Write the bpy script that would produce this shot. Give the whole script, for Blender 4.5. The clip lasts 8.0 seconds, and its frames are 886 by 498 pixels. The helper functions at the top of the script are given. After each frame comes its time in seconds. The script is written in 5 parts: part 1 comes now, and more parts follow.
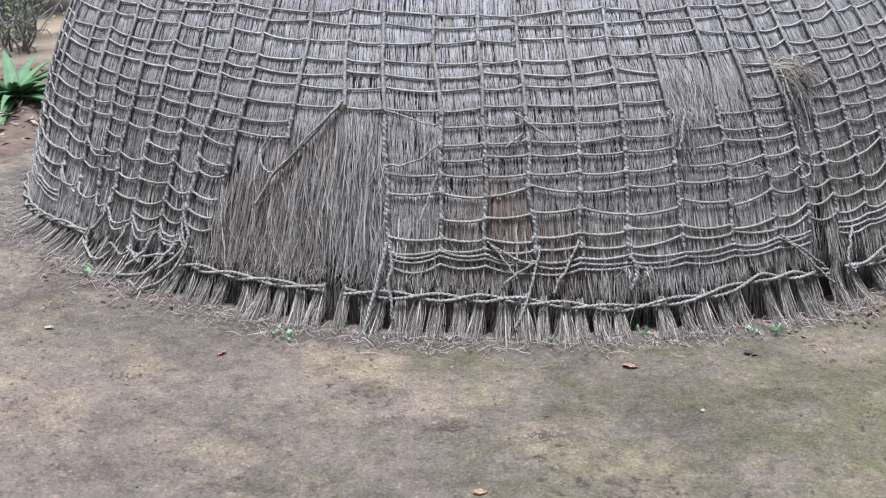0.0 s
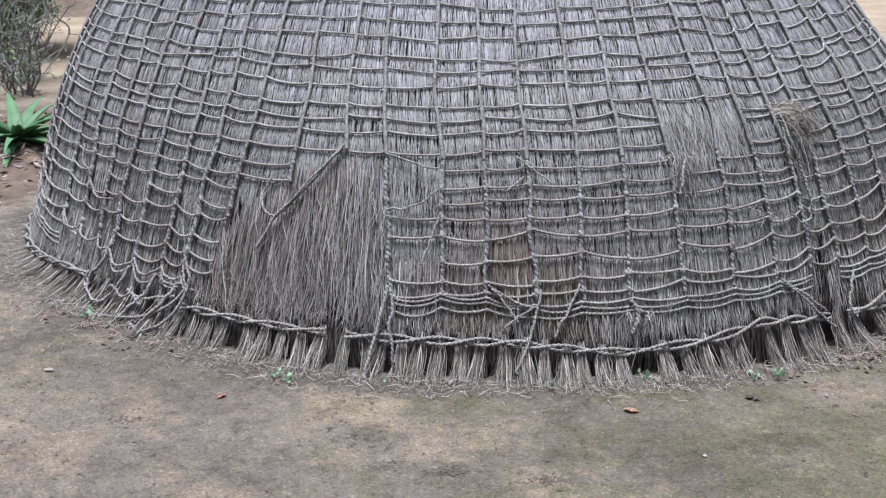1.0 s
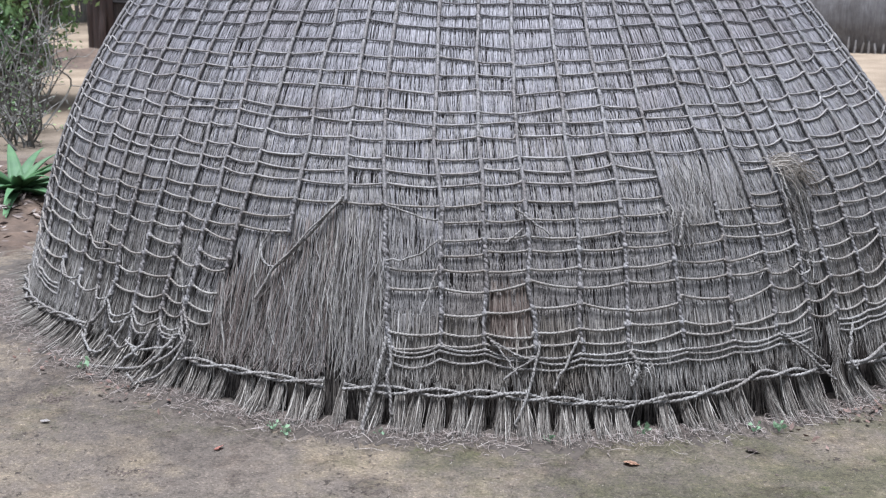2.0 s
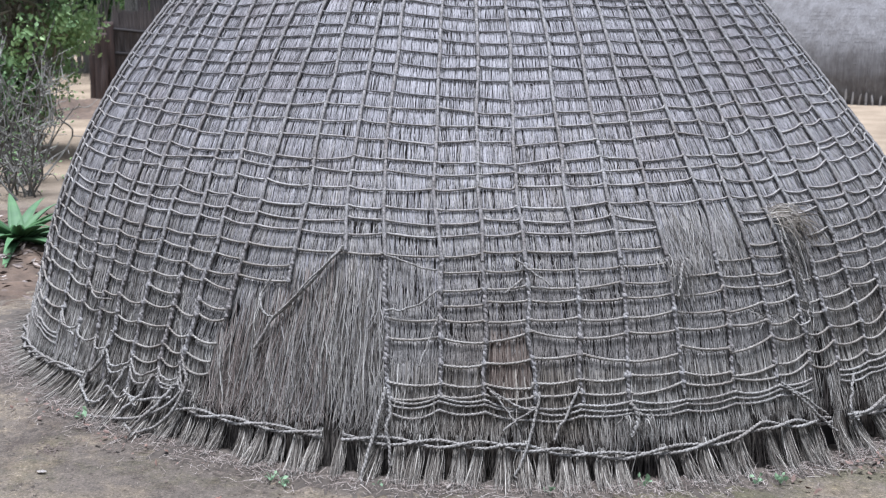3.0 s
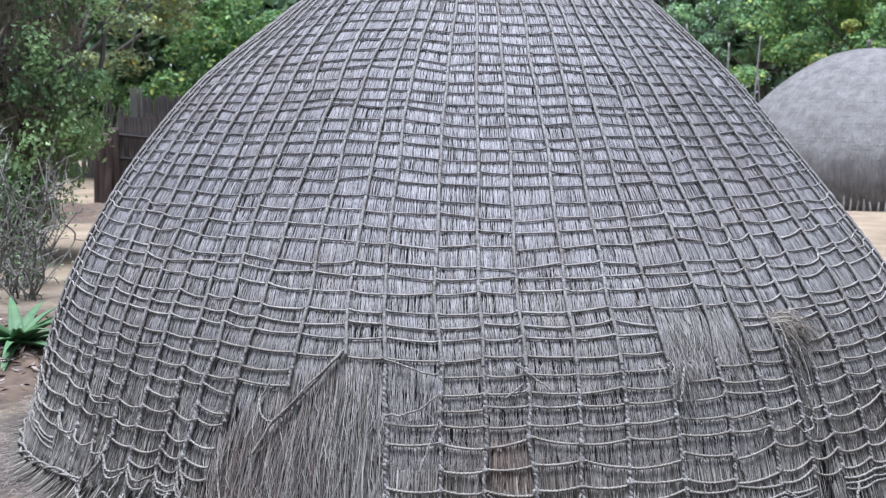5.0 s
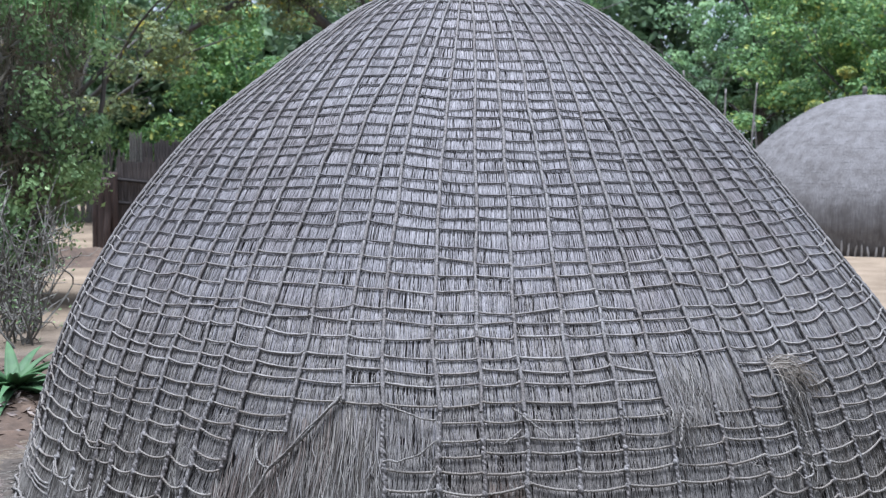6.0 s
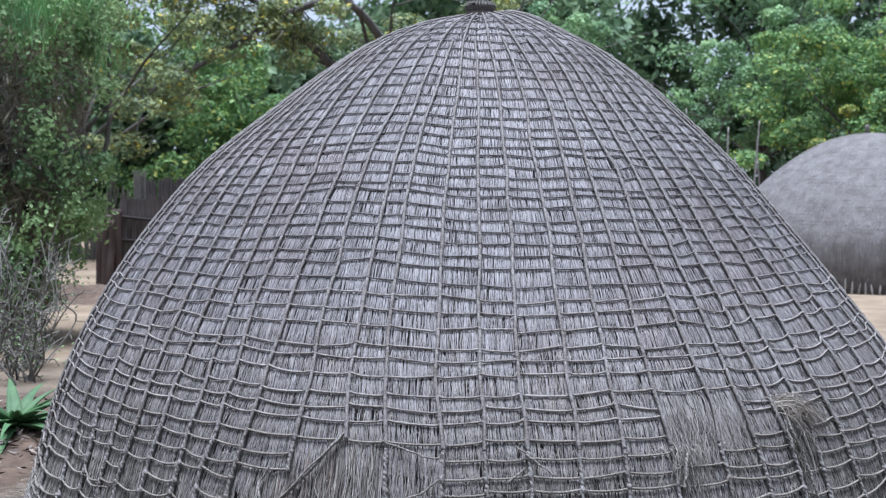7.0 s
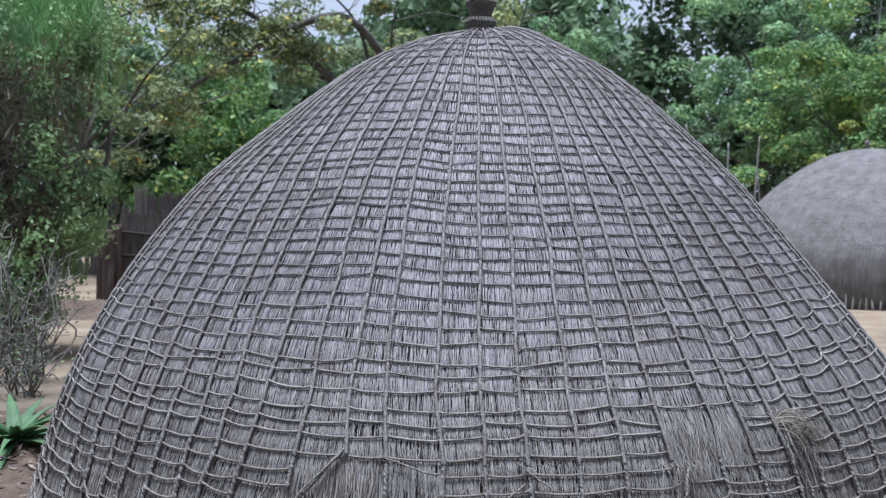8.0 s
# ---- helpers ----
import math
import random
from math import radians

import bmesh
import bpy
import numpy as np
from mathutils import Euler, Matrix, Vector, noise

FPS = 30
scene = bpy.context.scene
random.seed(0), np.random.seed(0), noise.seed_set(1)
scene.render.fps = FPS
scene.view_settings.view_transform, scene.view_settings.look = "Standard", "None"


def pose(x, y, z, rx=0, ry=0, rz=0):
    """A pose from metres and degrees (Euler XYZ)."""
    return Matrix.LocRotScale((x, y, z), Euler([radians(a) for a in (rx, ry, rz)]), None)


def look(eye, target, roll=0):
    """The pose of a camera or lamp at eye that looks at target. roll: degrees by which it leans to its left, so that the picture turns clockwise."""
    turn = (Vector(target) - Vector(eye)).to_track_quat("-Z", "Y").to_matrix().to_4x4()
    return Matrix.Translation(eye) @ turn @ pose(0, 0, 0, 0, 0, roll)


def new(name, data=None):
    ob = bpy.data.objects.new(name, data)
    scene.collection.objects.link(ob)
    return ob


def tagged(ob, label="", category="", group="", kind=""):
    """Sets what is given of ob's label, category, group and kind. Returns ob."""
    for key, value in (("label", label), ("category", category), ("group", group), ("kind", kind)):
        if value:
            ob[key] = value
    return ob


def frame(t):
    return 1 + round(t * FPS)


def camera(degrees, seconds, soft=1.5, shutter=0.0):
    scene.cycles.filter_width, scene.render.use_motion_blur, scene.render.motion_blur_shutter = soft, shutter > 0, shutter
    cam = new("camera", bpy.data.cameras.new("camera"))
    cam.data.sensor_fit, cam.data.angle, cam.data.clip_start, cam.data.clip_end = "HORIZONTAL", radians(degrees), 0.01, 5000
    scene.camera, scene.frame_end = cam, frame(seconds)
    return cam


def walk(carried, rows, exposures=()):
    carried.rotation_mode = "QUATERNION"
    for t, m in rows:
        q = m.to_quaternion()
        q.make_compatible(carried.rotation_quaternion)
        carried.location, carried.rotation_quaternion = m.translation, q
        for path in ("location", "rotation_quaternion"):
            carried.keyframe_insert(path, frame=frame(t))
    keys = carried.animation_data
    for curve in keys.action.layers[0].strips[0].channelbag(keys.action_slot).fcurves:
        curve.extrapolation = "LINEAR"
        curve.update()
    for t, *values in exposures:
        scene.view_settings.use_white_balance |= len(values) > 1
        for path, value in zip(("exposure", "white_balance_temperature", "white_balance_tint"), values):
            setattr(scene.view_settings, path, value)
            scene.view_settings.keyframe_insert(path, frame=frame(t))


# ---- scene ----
cam = camera(40.4, 8.0, soft=1.2)
# the hut is in focus, the trees behind it are a little soft
cam.data.dof.use_dof, cam.data.dof.focus_distance, cam.data.dof.aperture_fstop = True, 4.8, 5.2
EYE = 1.6
# seconds, pitch, yaw, roll: the camera tilts up where it stands
ROWS = [
    (0.0, -18.65, 0.07, -0.46), (0.5, -17.87, 0.11, -0.38), (1.0, -16.59, 0.11, -0.30), (1.5, -15.35, 0.06, -0.21),
    (3.0, -11.76, 0.02, -0.06), (3.5, -10.58, -0.01, 0.01), (4.0, -9.27, 0.08, 0.05), (4.5, -8.00, 0.08, 0.05),
    (6.0, -4.66, -0.03, 0.17), (6.5, -3.75, 0.02, 0.19), (7.0, -2.88, 0.13, 0.22), (7.5, -2.32, 0.16, 0.24), (8.0, -2.15, 0.15, 0.25),
]
walk(cam, [(t, pose(0, 0, EYE, 90 + p, 0, y) @ pose(0, 0, 0, 0, 0, r)) for t, p, y, r in ROWS],
     exposures=[(0.0, 1.59, 5640, 13), (0.5, 1.54, 5630, 13), (1.5, 1.43, 5580, 13), (3.0, 1.48, 5530, 13), (4.5, 1.57, 5490, 13), (6.0, 1.32, 5430, 13), (7.0, 1.27, 5420, 13), (8.0, 1.07, 5440, 13)])

# ---- world and sun: a bright overcast sky ----
world = bpy.data.worlds.new("overcast")
scene.world = world
world.use_nodes = True
wn, wl = world.node_tree.nodes, world.node_tree.links
sky = wn.new("ShaderNodeTexSky")
sky.sky_type, sky.sun_disc = "NISHITA", False
sky.sun_elevation, sky.sun_rotation = radians(85), radians(200)
sky.air_density, sky.dust_density, sky.ozone_density = 1.0, 2.0, 1.0
# a thin even cloud layer whitens the sky
cloud = wn.new("ShaderNodeMix")
cloud.data_type = "RGBA"
cloud.inputs[0].default_value = 0.7
wl.new(sky.outputs[0], cloud.inputs[6])
cloud.inputs[7].default_value = (8.5, 8.8, 9.2, 1)
wl.new(cloud.outputs[2], wn["Background"].inputs["Color"])
wn["Background"].inputs["Strength"].default_value = 0.045
sun = new("sun", bpy.data.lights.new("sun", "SUN"))
sun.data.energy, sun.data.angle, sun.data.color = 4.4, radians(24), (1.0, 0.98, 0.95)
sun.matrix_world = look((-0.4, -1.1, 13), (0, 0, 0))


# ---- materials ----
def nodes_of(name):
    m = bpy.data.materials.new(name)
    m.use_nodes = True
    return m, m.node_tree.nodes, m.node_tree.links, m.node_tree.nodes["Principled BSDF"]


def ramp_node(n, stops):
    r = n.new("ShaderNodeValToRGB")
    r.color_ramp.elements.remove(r.color_ramp.elements[1])
    for i, (at, col) in enumerate(stops):
        e = r.color_ramp.elements[0] if i == 0 else r.color_ramp.elements.new(at)
        e.position, e.color = at, (*col, 1)
    return r


def noise_node(n, l, scale, detail=4, rough=0.6, stretch=None, kind="Object"):
    tc = n.new("ShaderNodeTexCoord")
    out = tc.outputs[kind]
    if stretch:
        mp = n.new("ShaderNodeMapping")
        mp.inputs["Scale"].default_value = stretch
        l.new(out, mp.inputs["Vector"])
        out = mp.outputs[0]
    t = n.new("ShaderNodeTexNoise")
    t.inputs["Scale"].default_value, t.inputs["Detail"].default_value, t.inputs["Roughness"].default_value = scale, detail, rough
    l.new(out, t.inputs["Vector"])
    return t.outputs["Fac"]


def mix_node(n, l, fac, a, b, mode="MIX"):
    m = n.new("ShaderNodeMix")
    m.data_type, m.blend_type = "RGBA", mode
    for sock, v in ((m.inputs[0], fac), (m.inputs[6], a), (m.inputs[7], b)):
        if hasattr(v, "links"):
            l.new(v, sock)
        elif isinstance(v, tuple):
            sock.default_value = (*v, 1)
        else:
            sock.default_value = v
    return m.outputs[2]


def bump_node(n, l, bsdf, height, strength, distance):
    b = n.new("ShaderNodeBump")
    b.inputs["Strength"].default_value, b.inputs["Distance"].default_value = strength, distance
    l.new(height, b.inputs["Height"])
    l.new(b.outputs[0], bsdf.inputs["Normal"])


def span(n, l, fac, lo, hi):
    m = n.new("ShaderNodeMapRange")
    m.inputs["From Min"].default_value, m.inputs["From Max"].default_value = lo, hi
    l.new(fac, m.inputs["Value"])
    return m.outputs[0]


def fibre_material(name, stops, stain, grain=55.0, rough=0.85, bump=0.5, amount=0.75):
    """Dry grass: every blade its own tone, broad weather stains, fine grain."""
    m, n, l, b = nodes_of(name)
    geo = n.new("ShaderNodeNewGeometry")
    r = ramp_node(n, stops)
    l.new(geo.outputs["Random Per Island"], r.inputs[0])
    broad = span(n, l, noise_node(n, l, 1.6, 3), 0.48, 0.72)
    amt = n.new("ShaderNodeMath")
    amt.operation, amt.inputs[1].default_value = "MULTIPLY", amount
    l.new(broad, amt.inputs[0])
    col = mix_node(n, l, amt.outputs[0], r.outputs[0], stain, "MULTIPLY")
    fine = noise_node(n, l, grain, 5, 0.7)
    col = mix_node(n, l, span(n, l, fine, 0.3, 0.75), col, mix_node(n, l, 0.55, col, (1.0, 0.98, 0.96), "OVERLAY"))
    l.new(col, b.inputs["Base Color"])
    b.inputs["Roughness"].default_value = rough
    b.inputs["Specular IOR Level"].default_value = 0.25
    bump_node(n, l, b, fine, bump, 0.003)
    return m


# lower grass is browner, and darkened for the weaker light down the wall
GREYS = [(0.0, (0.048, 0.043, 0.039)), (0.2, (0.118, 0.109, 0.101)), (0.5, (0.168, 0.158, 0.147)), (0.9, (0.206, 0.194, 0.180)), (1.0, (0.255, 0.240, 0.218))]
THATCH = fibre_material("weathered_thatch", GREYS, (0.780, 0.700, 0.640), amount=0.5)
# the same grass made lighter: light from above is put into its tone
TOPLIT = fibre_material("top_lit_thatch", [(0.0, (0.078, 0.073, 0.072)), (0.25, (0.150, 0.143, 0.143)), (0.5, (0.198, 0.190, 0.194)), (0.9, (0.224, 0.215, 0.220)), (1.0, (0.262, 0.252, 0.253))], (0.84, 0.78, 0.75))
# skirt and tassel grass: brown, and dimmed for the shade near the foot
SKIRT = fibre_material("brown_shaded_skirt", [(0.0, (0.030, 0.026, 0.022)), (0.25, (0.084, 0.075, 0.065)), (0.55, (0.156, 0.145, 0.129)), (0.85, (0.232, 0.219, 0.198)), (1.0, (0.320, 0.303, 0.273))], (0.640, 0.580, 0.510))
TASSEL = fibre_material("frayed_tassel_grass", [(0.0, (0.022, 0.019, 0.016)), (0.30, (0.062, 0.054, 0.046)), (0.55, (0.126, 0.116, 0.101)), (0.85, (0.215, 0.203, 0.182)), (1.0, (0.330, 0.313, 0.282))], (0.562, 0.496, 0.421))
# near-black grass: the shade inside the gaps is put into its colour
GAPSHADE = fibre_material("gap_shade_grass", [(0.0, (0.010, 0.008, 0.007)), (0.6, (0.030, 0.025, 0.021)), (1.0, (0.070, 0.062, 0.052))], (0.6, 0.5, 0.42))
# far darker than packed grass: shade between the blades is in this colour
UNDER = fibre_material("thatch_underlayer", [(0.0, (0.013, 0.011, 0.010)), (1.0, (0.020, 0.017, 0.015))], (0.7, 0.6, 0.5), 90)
BROWN = fibre_material("newer_brown_thatch", [(0.0, (0.036, 0.026, 0.021)), (0.3, (0.092, 0.072, 0.061)), (0.6, (0.152, 0.126, 0.111)), (1.0, (0.245, 0.217, 0.194))], (0.680, 0.616, 0.540))
STRAW = fibre_material("pale_straw", [(0.0, (0.085, 0.070, 0.055)), (0.6, (0.200, 0.178, 0.150)), (1.0, (0.345, 0.318, 0.270))], (0.840, 0.720, 0.600))


def rope_material(name, dark, light, grain):
    m, n, l, b = nodes_of(name)
    fine = noise_node(n, l, grain, 6, 0.75)
    broad = noise_node(n, l, 7.0, 3)
    col = ramp_node(n, [(0.38, dark), (0.62, light)])
    l.new(fine, col.inputs[0])
    out = mix_node(n, l, span(n, l, broad, 0.35, 0.7), mix_node(n, l, 1.0, col.outputs[0], (0.70, 0.66, 0.64), "MULTIPLY"), col.outputs[0])
    l.new(out, b.inputs["Base Color"])
    b.inputs["Roughness"].default_value, b.inputs["Specular IOR Level"].default_value = 0.85, 0.2
    bump_node(n, l, b, fine, 0.8, 0.004)
    return m


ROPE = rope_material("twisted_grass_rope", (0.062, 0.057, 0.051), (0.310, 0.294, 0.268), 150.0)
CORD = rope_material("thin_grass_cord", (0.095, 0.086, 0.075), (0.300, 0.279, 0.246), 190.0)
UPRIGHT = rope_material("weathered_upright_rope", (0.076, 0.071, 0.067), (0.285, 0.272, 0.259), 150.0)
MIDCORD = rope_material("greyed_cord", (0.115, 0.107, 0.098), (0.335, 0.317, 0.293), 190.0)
# a darkened copy for the high rows: the cords' shaded undersides are painted in
SHADECORD = rope_material("shaded_upper_cord", (0.068, 0.064, 0.063), (0.250, 0.240, 0.235), 190.0)


def plain_material(name, dark, light, scale, rough=0.8, bump=0.4, stretch=None, distance=0.01):
    m, n, l, b = nodes_of(name)
    f = noise_node(n, l, scale, 6, 0.65, stretch)
    g = noise_node(n, l, scale * 0.13, 3, 0.5)
    col = ramp_node(n, [(0.3, dark), (0.7, light)])
    l.new(f, col.inputs[0])
    out = mix_node(n, l, span(n, l, g, 0.35, 0.65), mix_node(n, l, 1.0, col.outputs[0], (0.68, 0.66, 0.64), "MULTIPLY"), col.outputs[0])
    l.new(out, b.inputs["Base Color"])
    b.inputs["Roughness"].default_value = rough
    bump_node(n, l, b, f, bump, distance)
    return m


def leaf_material(name, stops, rough=0.6, even=0.55):
    m, n, l, b = nodes_of(name)
    geo = n.new("ShaderNodeNewGeometry")
    r = ramp_node(n, stops)
    l.new(geo.outputs["Random Per Island"], r.inputs[0])
    tone = mix_node(n, l, even, r.outputs[0], stops[1][1])
    # clump-sized noise paints warm lit and cool shaded masses into the leaves
    col = mix_node(n, l, span(n, l, noise_node(n, l, 1.3, 2), 0.38, 0.62), mix_node(n, l, 1.0, tone, (1.22, 1.18, 1.02), "MULTIPLY"), mix_node(n, l, 1.0, tone, (0.74, 0.80, 0.82), "MULTIPLY"))
    l.new(col, b.inputs["Base Color"])
    b.inputs["Roughness"].default_value, b.inputs["Specular IOR Level"].default_value = rough, 0.3
    tr = n.new("ShaderNodeBsdfTranslucent")
    l.new(col, tr.inputs[0])
    mx = n.new("ShaderNodeMixShader")
    mx.inputs[0].default_value = 0.3
    l.new(b.outputs[0], mx.inputs[1])
    l.new(tr.outputs[0], mx.inputs[2])
    l.new(mx.outputs[0], n["Material Output"].inputs[0])
    return m


# the next three greens are paled and greyed to carry distance haze
LEAF_BRIGHT = leaf_material("bright_leaves", [(0.0, (0.110, 0.185, 0.095)), (0.6, (0.205, 0.330, 0.170)), (0.93, (0.280, 0.420, 0.205)), (1.0, (0.483, 0.460, 0.16))])
LEAF_DEEP = leaf_material("deep_green_leaves", [(0.0, (0.052, 0.086, 0.052)), (0.6, (0.104, 0.170, 0.092)), (1.0, (0.165, 0.250, 0.120))])
LEAF_FAR = leaf_material("distant_leaves", [(0.0, (0.060, 0.094, 0.056)), (0.6, (0.116, 0.180, 0.098)), (1.0, (0.170, 0.250, 0.125))])
LEAF_OLIVE = leaf_material("olive_leaves", [(0.0, (0.105, 0.110, 0.066)), (0.25, (0.155, 0.190, 0.096)), (0.6, (0.220, 0.288, 0.132)), (0.92, (0.310, 0.365, 0.155)), (0.97, (0.60, 0.50, 0.08)), (1.0, (0.72, 0.56, 0.09))], even=0.3)
LEAF_YELLOW = leaf_material("yellowing_leaves", [(0.0, (0.060, 0.120, 0.045)), (0.6, (0.135, 0.245, 0.085)), (0.88, (0.230, 0.335, 0.115)), (1.0, (0.56, 0.50, 0.10))], even=0.35)
LEAF_GOLD = leaf_material("golden_leaves", [(0.0, (0.090, 0.150, 0.050)), (0.6, (0.230, 0.290, 0.090)), (0.75, (0.52, 0.48, 0.11)), (1.0, (0.66, 0.56, 0.14))], even=0.25)
LEAF_BUSH = leaf_material("creeper_leaves", [(0.0, (0.070, 0.120, 0.056)), (0.6, (0.185, 0.285, 0.128)), (0.95, (0.310, 0.410, 0.205)), (1.0, (0.50, 0.56, 0.38))])
LEAF_PENCIL = leaf_material("pencil_bush_stems", [(0.0, (0.055, 0.140, 0.048)), (0.7, (0.135, 0.285, 0.105)), (1.0, (0.210, 0.370, 0.145))])
DRY = leaf_material("dry_creeper", [(0.0, (0.095, 0.078, 0.060)), (0.6, (0.190, 0.165, 0.128)), (1.0, (0.310, 0.270, 0.215))])
WEED = leaf_material("small_weed_leaves", [(0.0, (0.090, 0.150, 0.085)), (1.0, (0.190, 0.280, 0.180))])
ALOE = plain_material("aloe_skin", (0.028, 0.078, 0.026), (0.066, 0.142, 0.050), 9.0, 0.7, 0.15, (1, 1, 0.3))
BARK = plain_material("grey_bark", (0.040, 0.036, 0.032), (0.128, 0.118, 0.106), 14.0, 0.9, 0.7, (1, 1, 0.25), 0.03)
TWIG = plain_material("grey_twigs", (0.074, 0.069, 0.058), (0.185, 0.175, 0.150), 20.0, 0.85)
STICK = plain_material("bleached_sticks", (0.168, 0.156, 0.144), (0.312, 0.294, 0.276), 18.0, 0.85)
REED = plain_material("dark_reed_panel", (0.040, 0.032, 0.029), (0.105, 0.088, 0.080), 22.0, 0.85, 0.6, (3, 3, 0.2))
RAIL = plain_material("dark_rail_wood", (0.010, 0.008, 0.007), (0.024, 0.019, 0.017), 22.0, 0.95, 0.6)
REDPOST = plain_material("reddened_post", (0.022, 0.014, 0.011), (0.066, 0.038, 0.028), 15.0, 0.85, 0.6, (2, 2, 0.3))
DARKWOOD = plain_material("dark_finial_wood", (0.05, 0.04, 0.035), (0.13, 0.105, 0.09), 30.0, 0.8)
CRUMB = plain_material("dark_soil_crumbs", (0.045, 0.034, 0.026), (0.13, 0.10, 0.08), 40.0, 0.95, 0.2, None, 0.0008)
DEADLEAF = plain_material("fallen_leaf", (0.274, 0.148, 0.091), (0.524, 0.342, 0.228), 35.0, 0.7, 0.2, None, 0.0008)
DEADBROWN = plain_material("dead_brown_leaf", (0.075, 0.042, 0.030), (0.190, 0.118, 0.088), 35.0, 0.7, 0.2, None, 0.0008)
REDLEAF = plain_material("reddish_fallen_leaf", (0.326, 0.122, 0.092), (0.490, 0.245, 0.184), 35.0, 0.7, 0.2, None, 0.0008)
GRIT = plain_material("tan_grit", (0.16, 0.135, 0.105), (0.27, 0.235, 0.19), 60.0, 0.9, 0.2, None, 0.0008)
PALELEAF = plain_material("pale_fallen_leaf", (0.321, 0.286, 0.257), (0.442, 0.406, 0.371), 35.0, 0.7, 0.2, None, 0.0008)
FARTHATCH = plain_material("fine_grey_thatch", (0.084, 0.078, 0.076), (0.168, 0.159, 0.154), 46.0, 0.9, 0.6, (1.0, 1.0, 0.045), 0.012)


def math_node(n, l, kind, a, b, c=None):
    m = n.new("ShaderNodeMath")
    m.operation = kind
    for sock, v in zip(m.inputs, (a, b, c)):
        if hasattr(v, "links"):
            l.new(v, sock)
        elif v is not None:
            sock.default_value = v
    return m.outputs[0]


def ground_material():
    """Trodden earth: mauve-grey soil, ochre sandy wear, thin moss to one side, grit and crumbs."""
    m, n, l, b = nodes_of("trodden_earth")
    tc = n.new("ShaderNodeTexCoord")
    sx = n.new("ShaderNodeSeparateXYZ")
    l.new(tc.outputs["Object"], sx.inputs[0])
    broad = noise_node(n, l, 1.15, 7, 0.66)
    patch = noise_node(n, l, 1.9, 10, 0.72)
    mid = noise_node(n, l, 21.0, 8, 0.75)
    fine = noise_node(n, l, 110.0, 6, 0.8)
    soil = ramp_node(n, [(0.34, (0.069, 0.057, 0.047)), (0.46, (0.092, 0.077, 0.063)), (0.56, (0.112, 0.093, 0.075)), (0.66, (0.131, 0.108, 0.084))])
    l.new(broad, soil.inputs[0])
    col = mix_node(n, l, span(n, l, patch, 0.49, 0.64), soil.outputs[0], (0.166, 0.134, 0.094))
    # moss grows on the damper side
    side = span(n, l, math_node(n, l, "MULTIPLY_ADD", noise_node(n, l, 0.33, 3, 0.6), 9.0, math_node(n, l, "MULTIPLY", sx.outputs["X"], 0.35)), 3.4, 5.6)
    moss = math_node(n, l, "MULTIPLY_ADD", side, 0.25, noise_node(n, l, 3.0, 10, 0.85))
    col = mix_node(n, l, span(n, l, moss, 0.57, 0.74), col, mix_node(n, l, 0.58, col, (0.052, 0.052, 0.022)))
    lush = math_node(n, l, "MULTIPLY_ADD", side, 0.20, noise_node(n, l, 4.3, 9, 0.8))
    col = mix_node(n, l, span(n, l, lush, 0.73, 0.88), col, (0.068, 0.076, 0.027))
    # damp, darker stretches between the worn ones
    damp = noise_node(n, l, 5.5, 9, 0.78)
    col = mix_node(n, l, span(n, l, damp, 0.50, 0.66), col, mix_node(n, l, 1.0, col, (0.70, 0.67, 0.66), "MULTIPLY"))
    dim = ramp_node(n, [(0.36, (0.64, 0.63, 0.62)), (0.45, (0.95, 0.95, 0.95)), (0.57, (1.05, 1.04, 1.03)), (0.66, (1.42, 1.40, 1.36))])
    l.new(mid, dim.inputs[0])
    col = mix_node(n, l, 1.0, col, dim.outputs[0], "MULTIPLY")
    grit = ramp_node(n, [(0.40, (0.55, 0.54, 0.52)), (0.47, (1.0, 1.0, 1.0)), (0.55, (1.0, 1.0, 1.0)), (0.62, (1.75, 1.72, 1.66))])
    l.new(fine, grit.inputs[0])
    col = mix_node(n, l, 1.0, col, grit.outputs[0], "MULTIPLY")
    # scattered dark crumbs, thicker in some places
    dark = math_node(n, l, "MULTIPLY_ADD", noise_node(n, l, 2.0, 5, 0.6), 0.55, noise_node(n, l, 26.0, 6, 0.72))
    col = mix_node(n, l, span(n, l, dark, 0.90, 0.95), col, (0.040, 0.032, 0.025))
    # the yard farther off is pale sand
    far = span(n, l, sx.outputs["Y"], 8.0, 11.5)
    sand = ramp_node(n, [(0.35, (0.140, 0.106, 0.072)), (0.65, (0.245, 0.192, 0.134))])
    l.new(broad, sand.inputs[0])
    col = mix_node(n, l, far, col, sand.outputs[0])
    l.new(col, b.inputs["Base Color"])
    b.inputs["Roughness"].default_value, b.inputs["Specular IOR Level"].default_value = 0.95, 0.15
    bump_node(n, l, b, math_node(n, l, "MULTIPLY_ADD", mid, 2.0, fine), 0.8, 0.009)
    return m


EARTH = ground_material()
FOOTSOIL = plain_material("dark_foot_soil", (0.031, 0.024, 0.018), (0.071, 0.057, 0.043), 30.0, 0.95, 0.8, None, 0.006)
BANKSOIL = plain_material("loose_bank_soil", (0.044, 0.029, 0.018), (0.108, 0.072, 0.048), 12.0, 0.95, 0.8, None, 0.02)


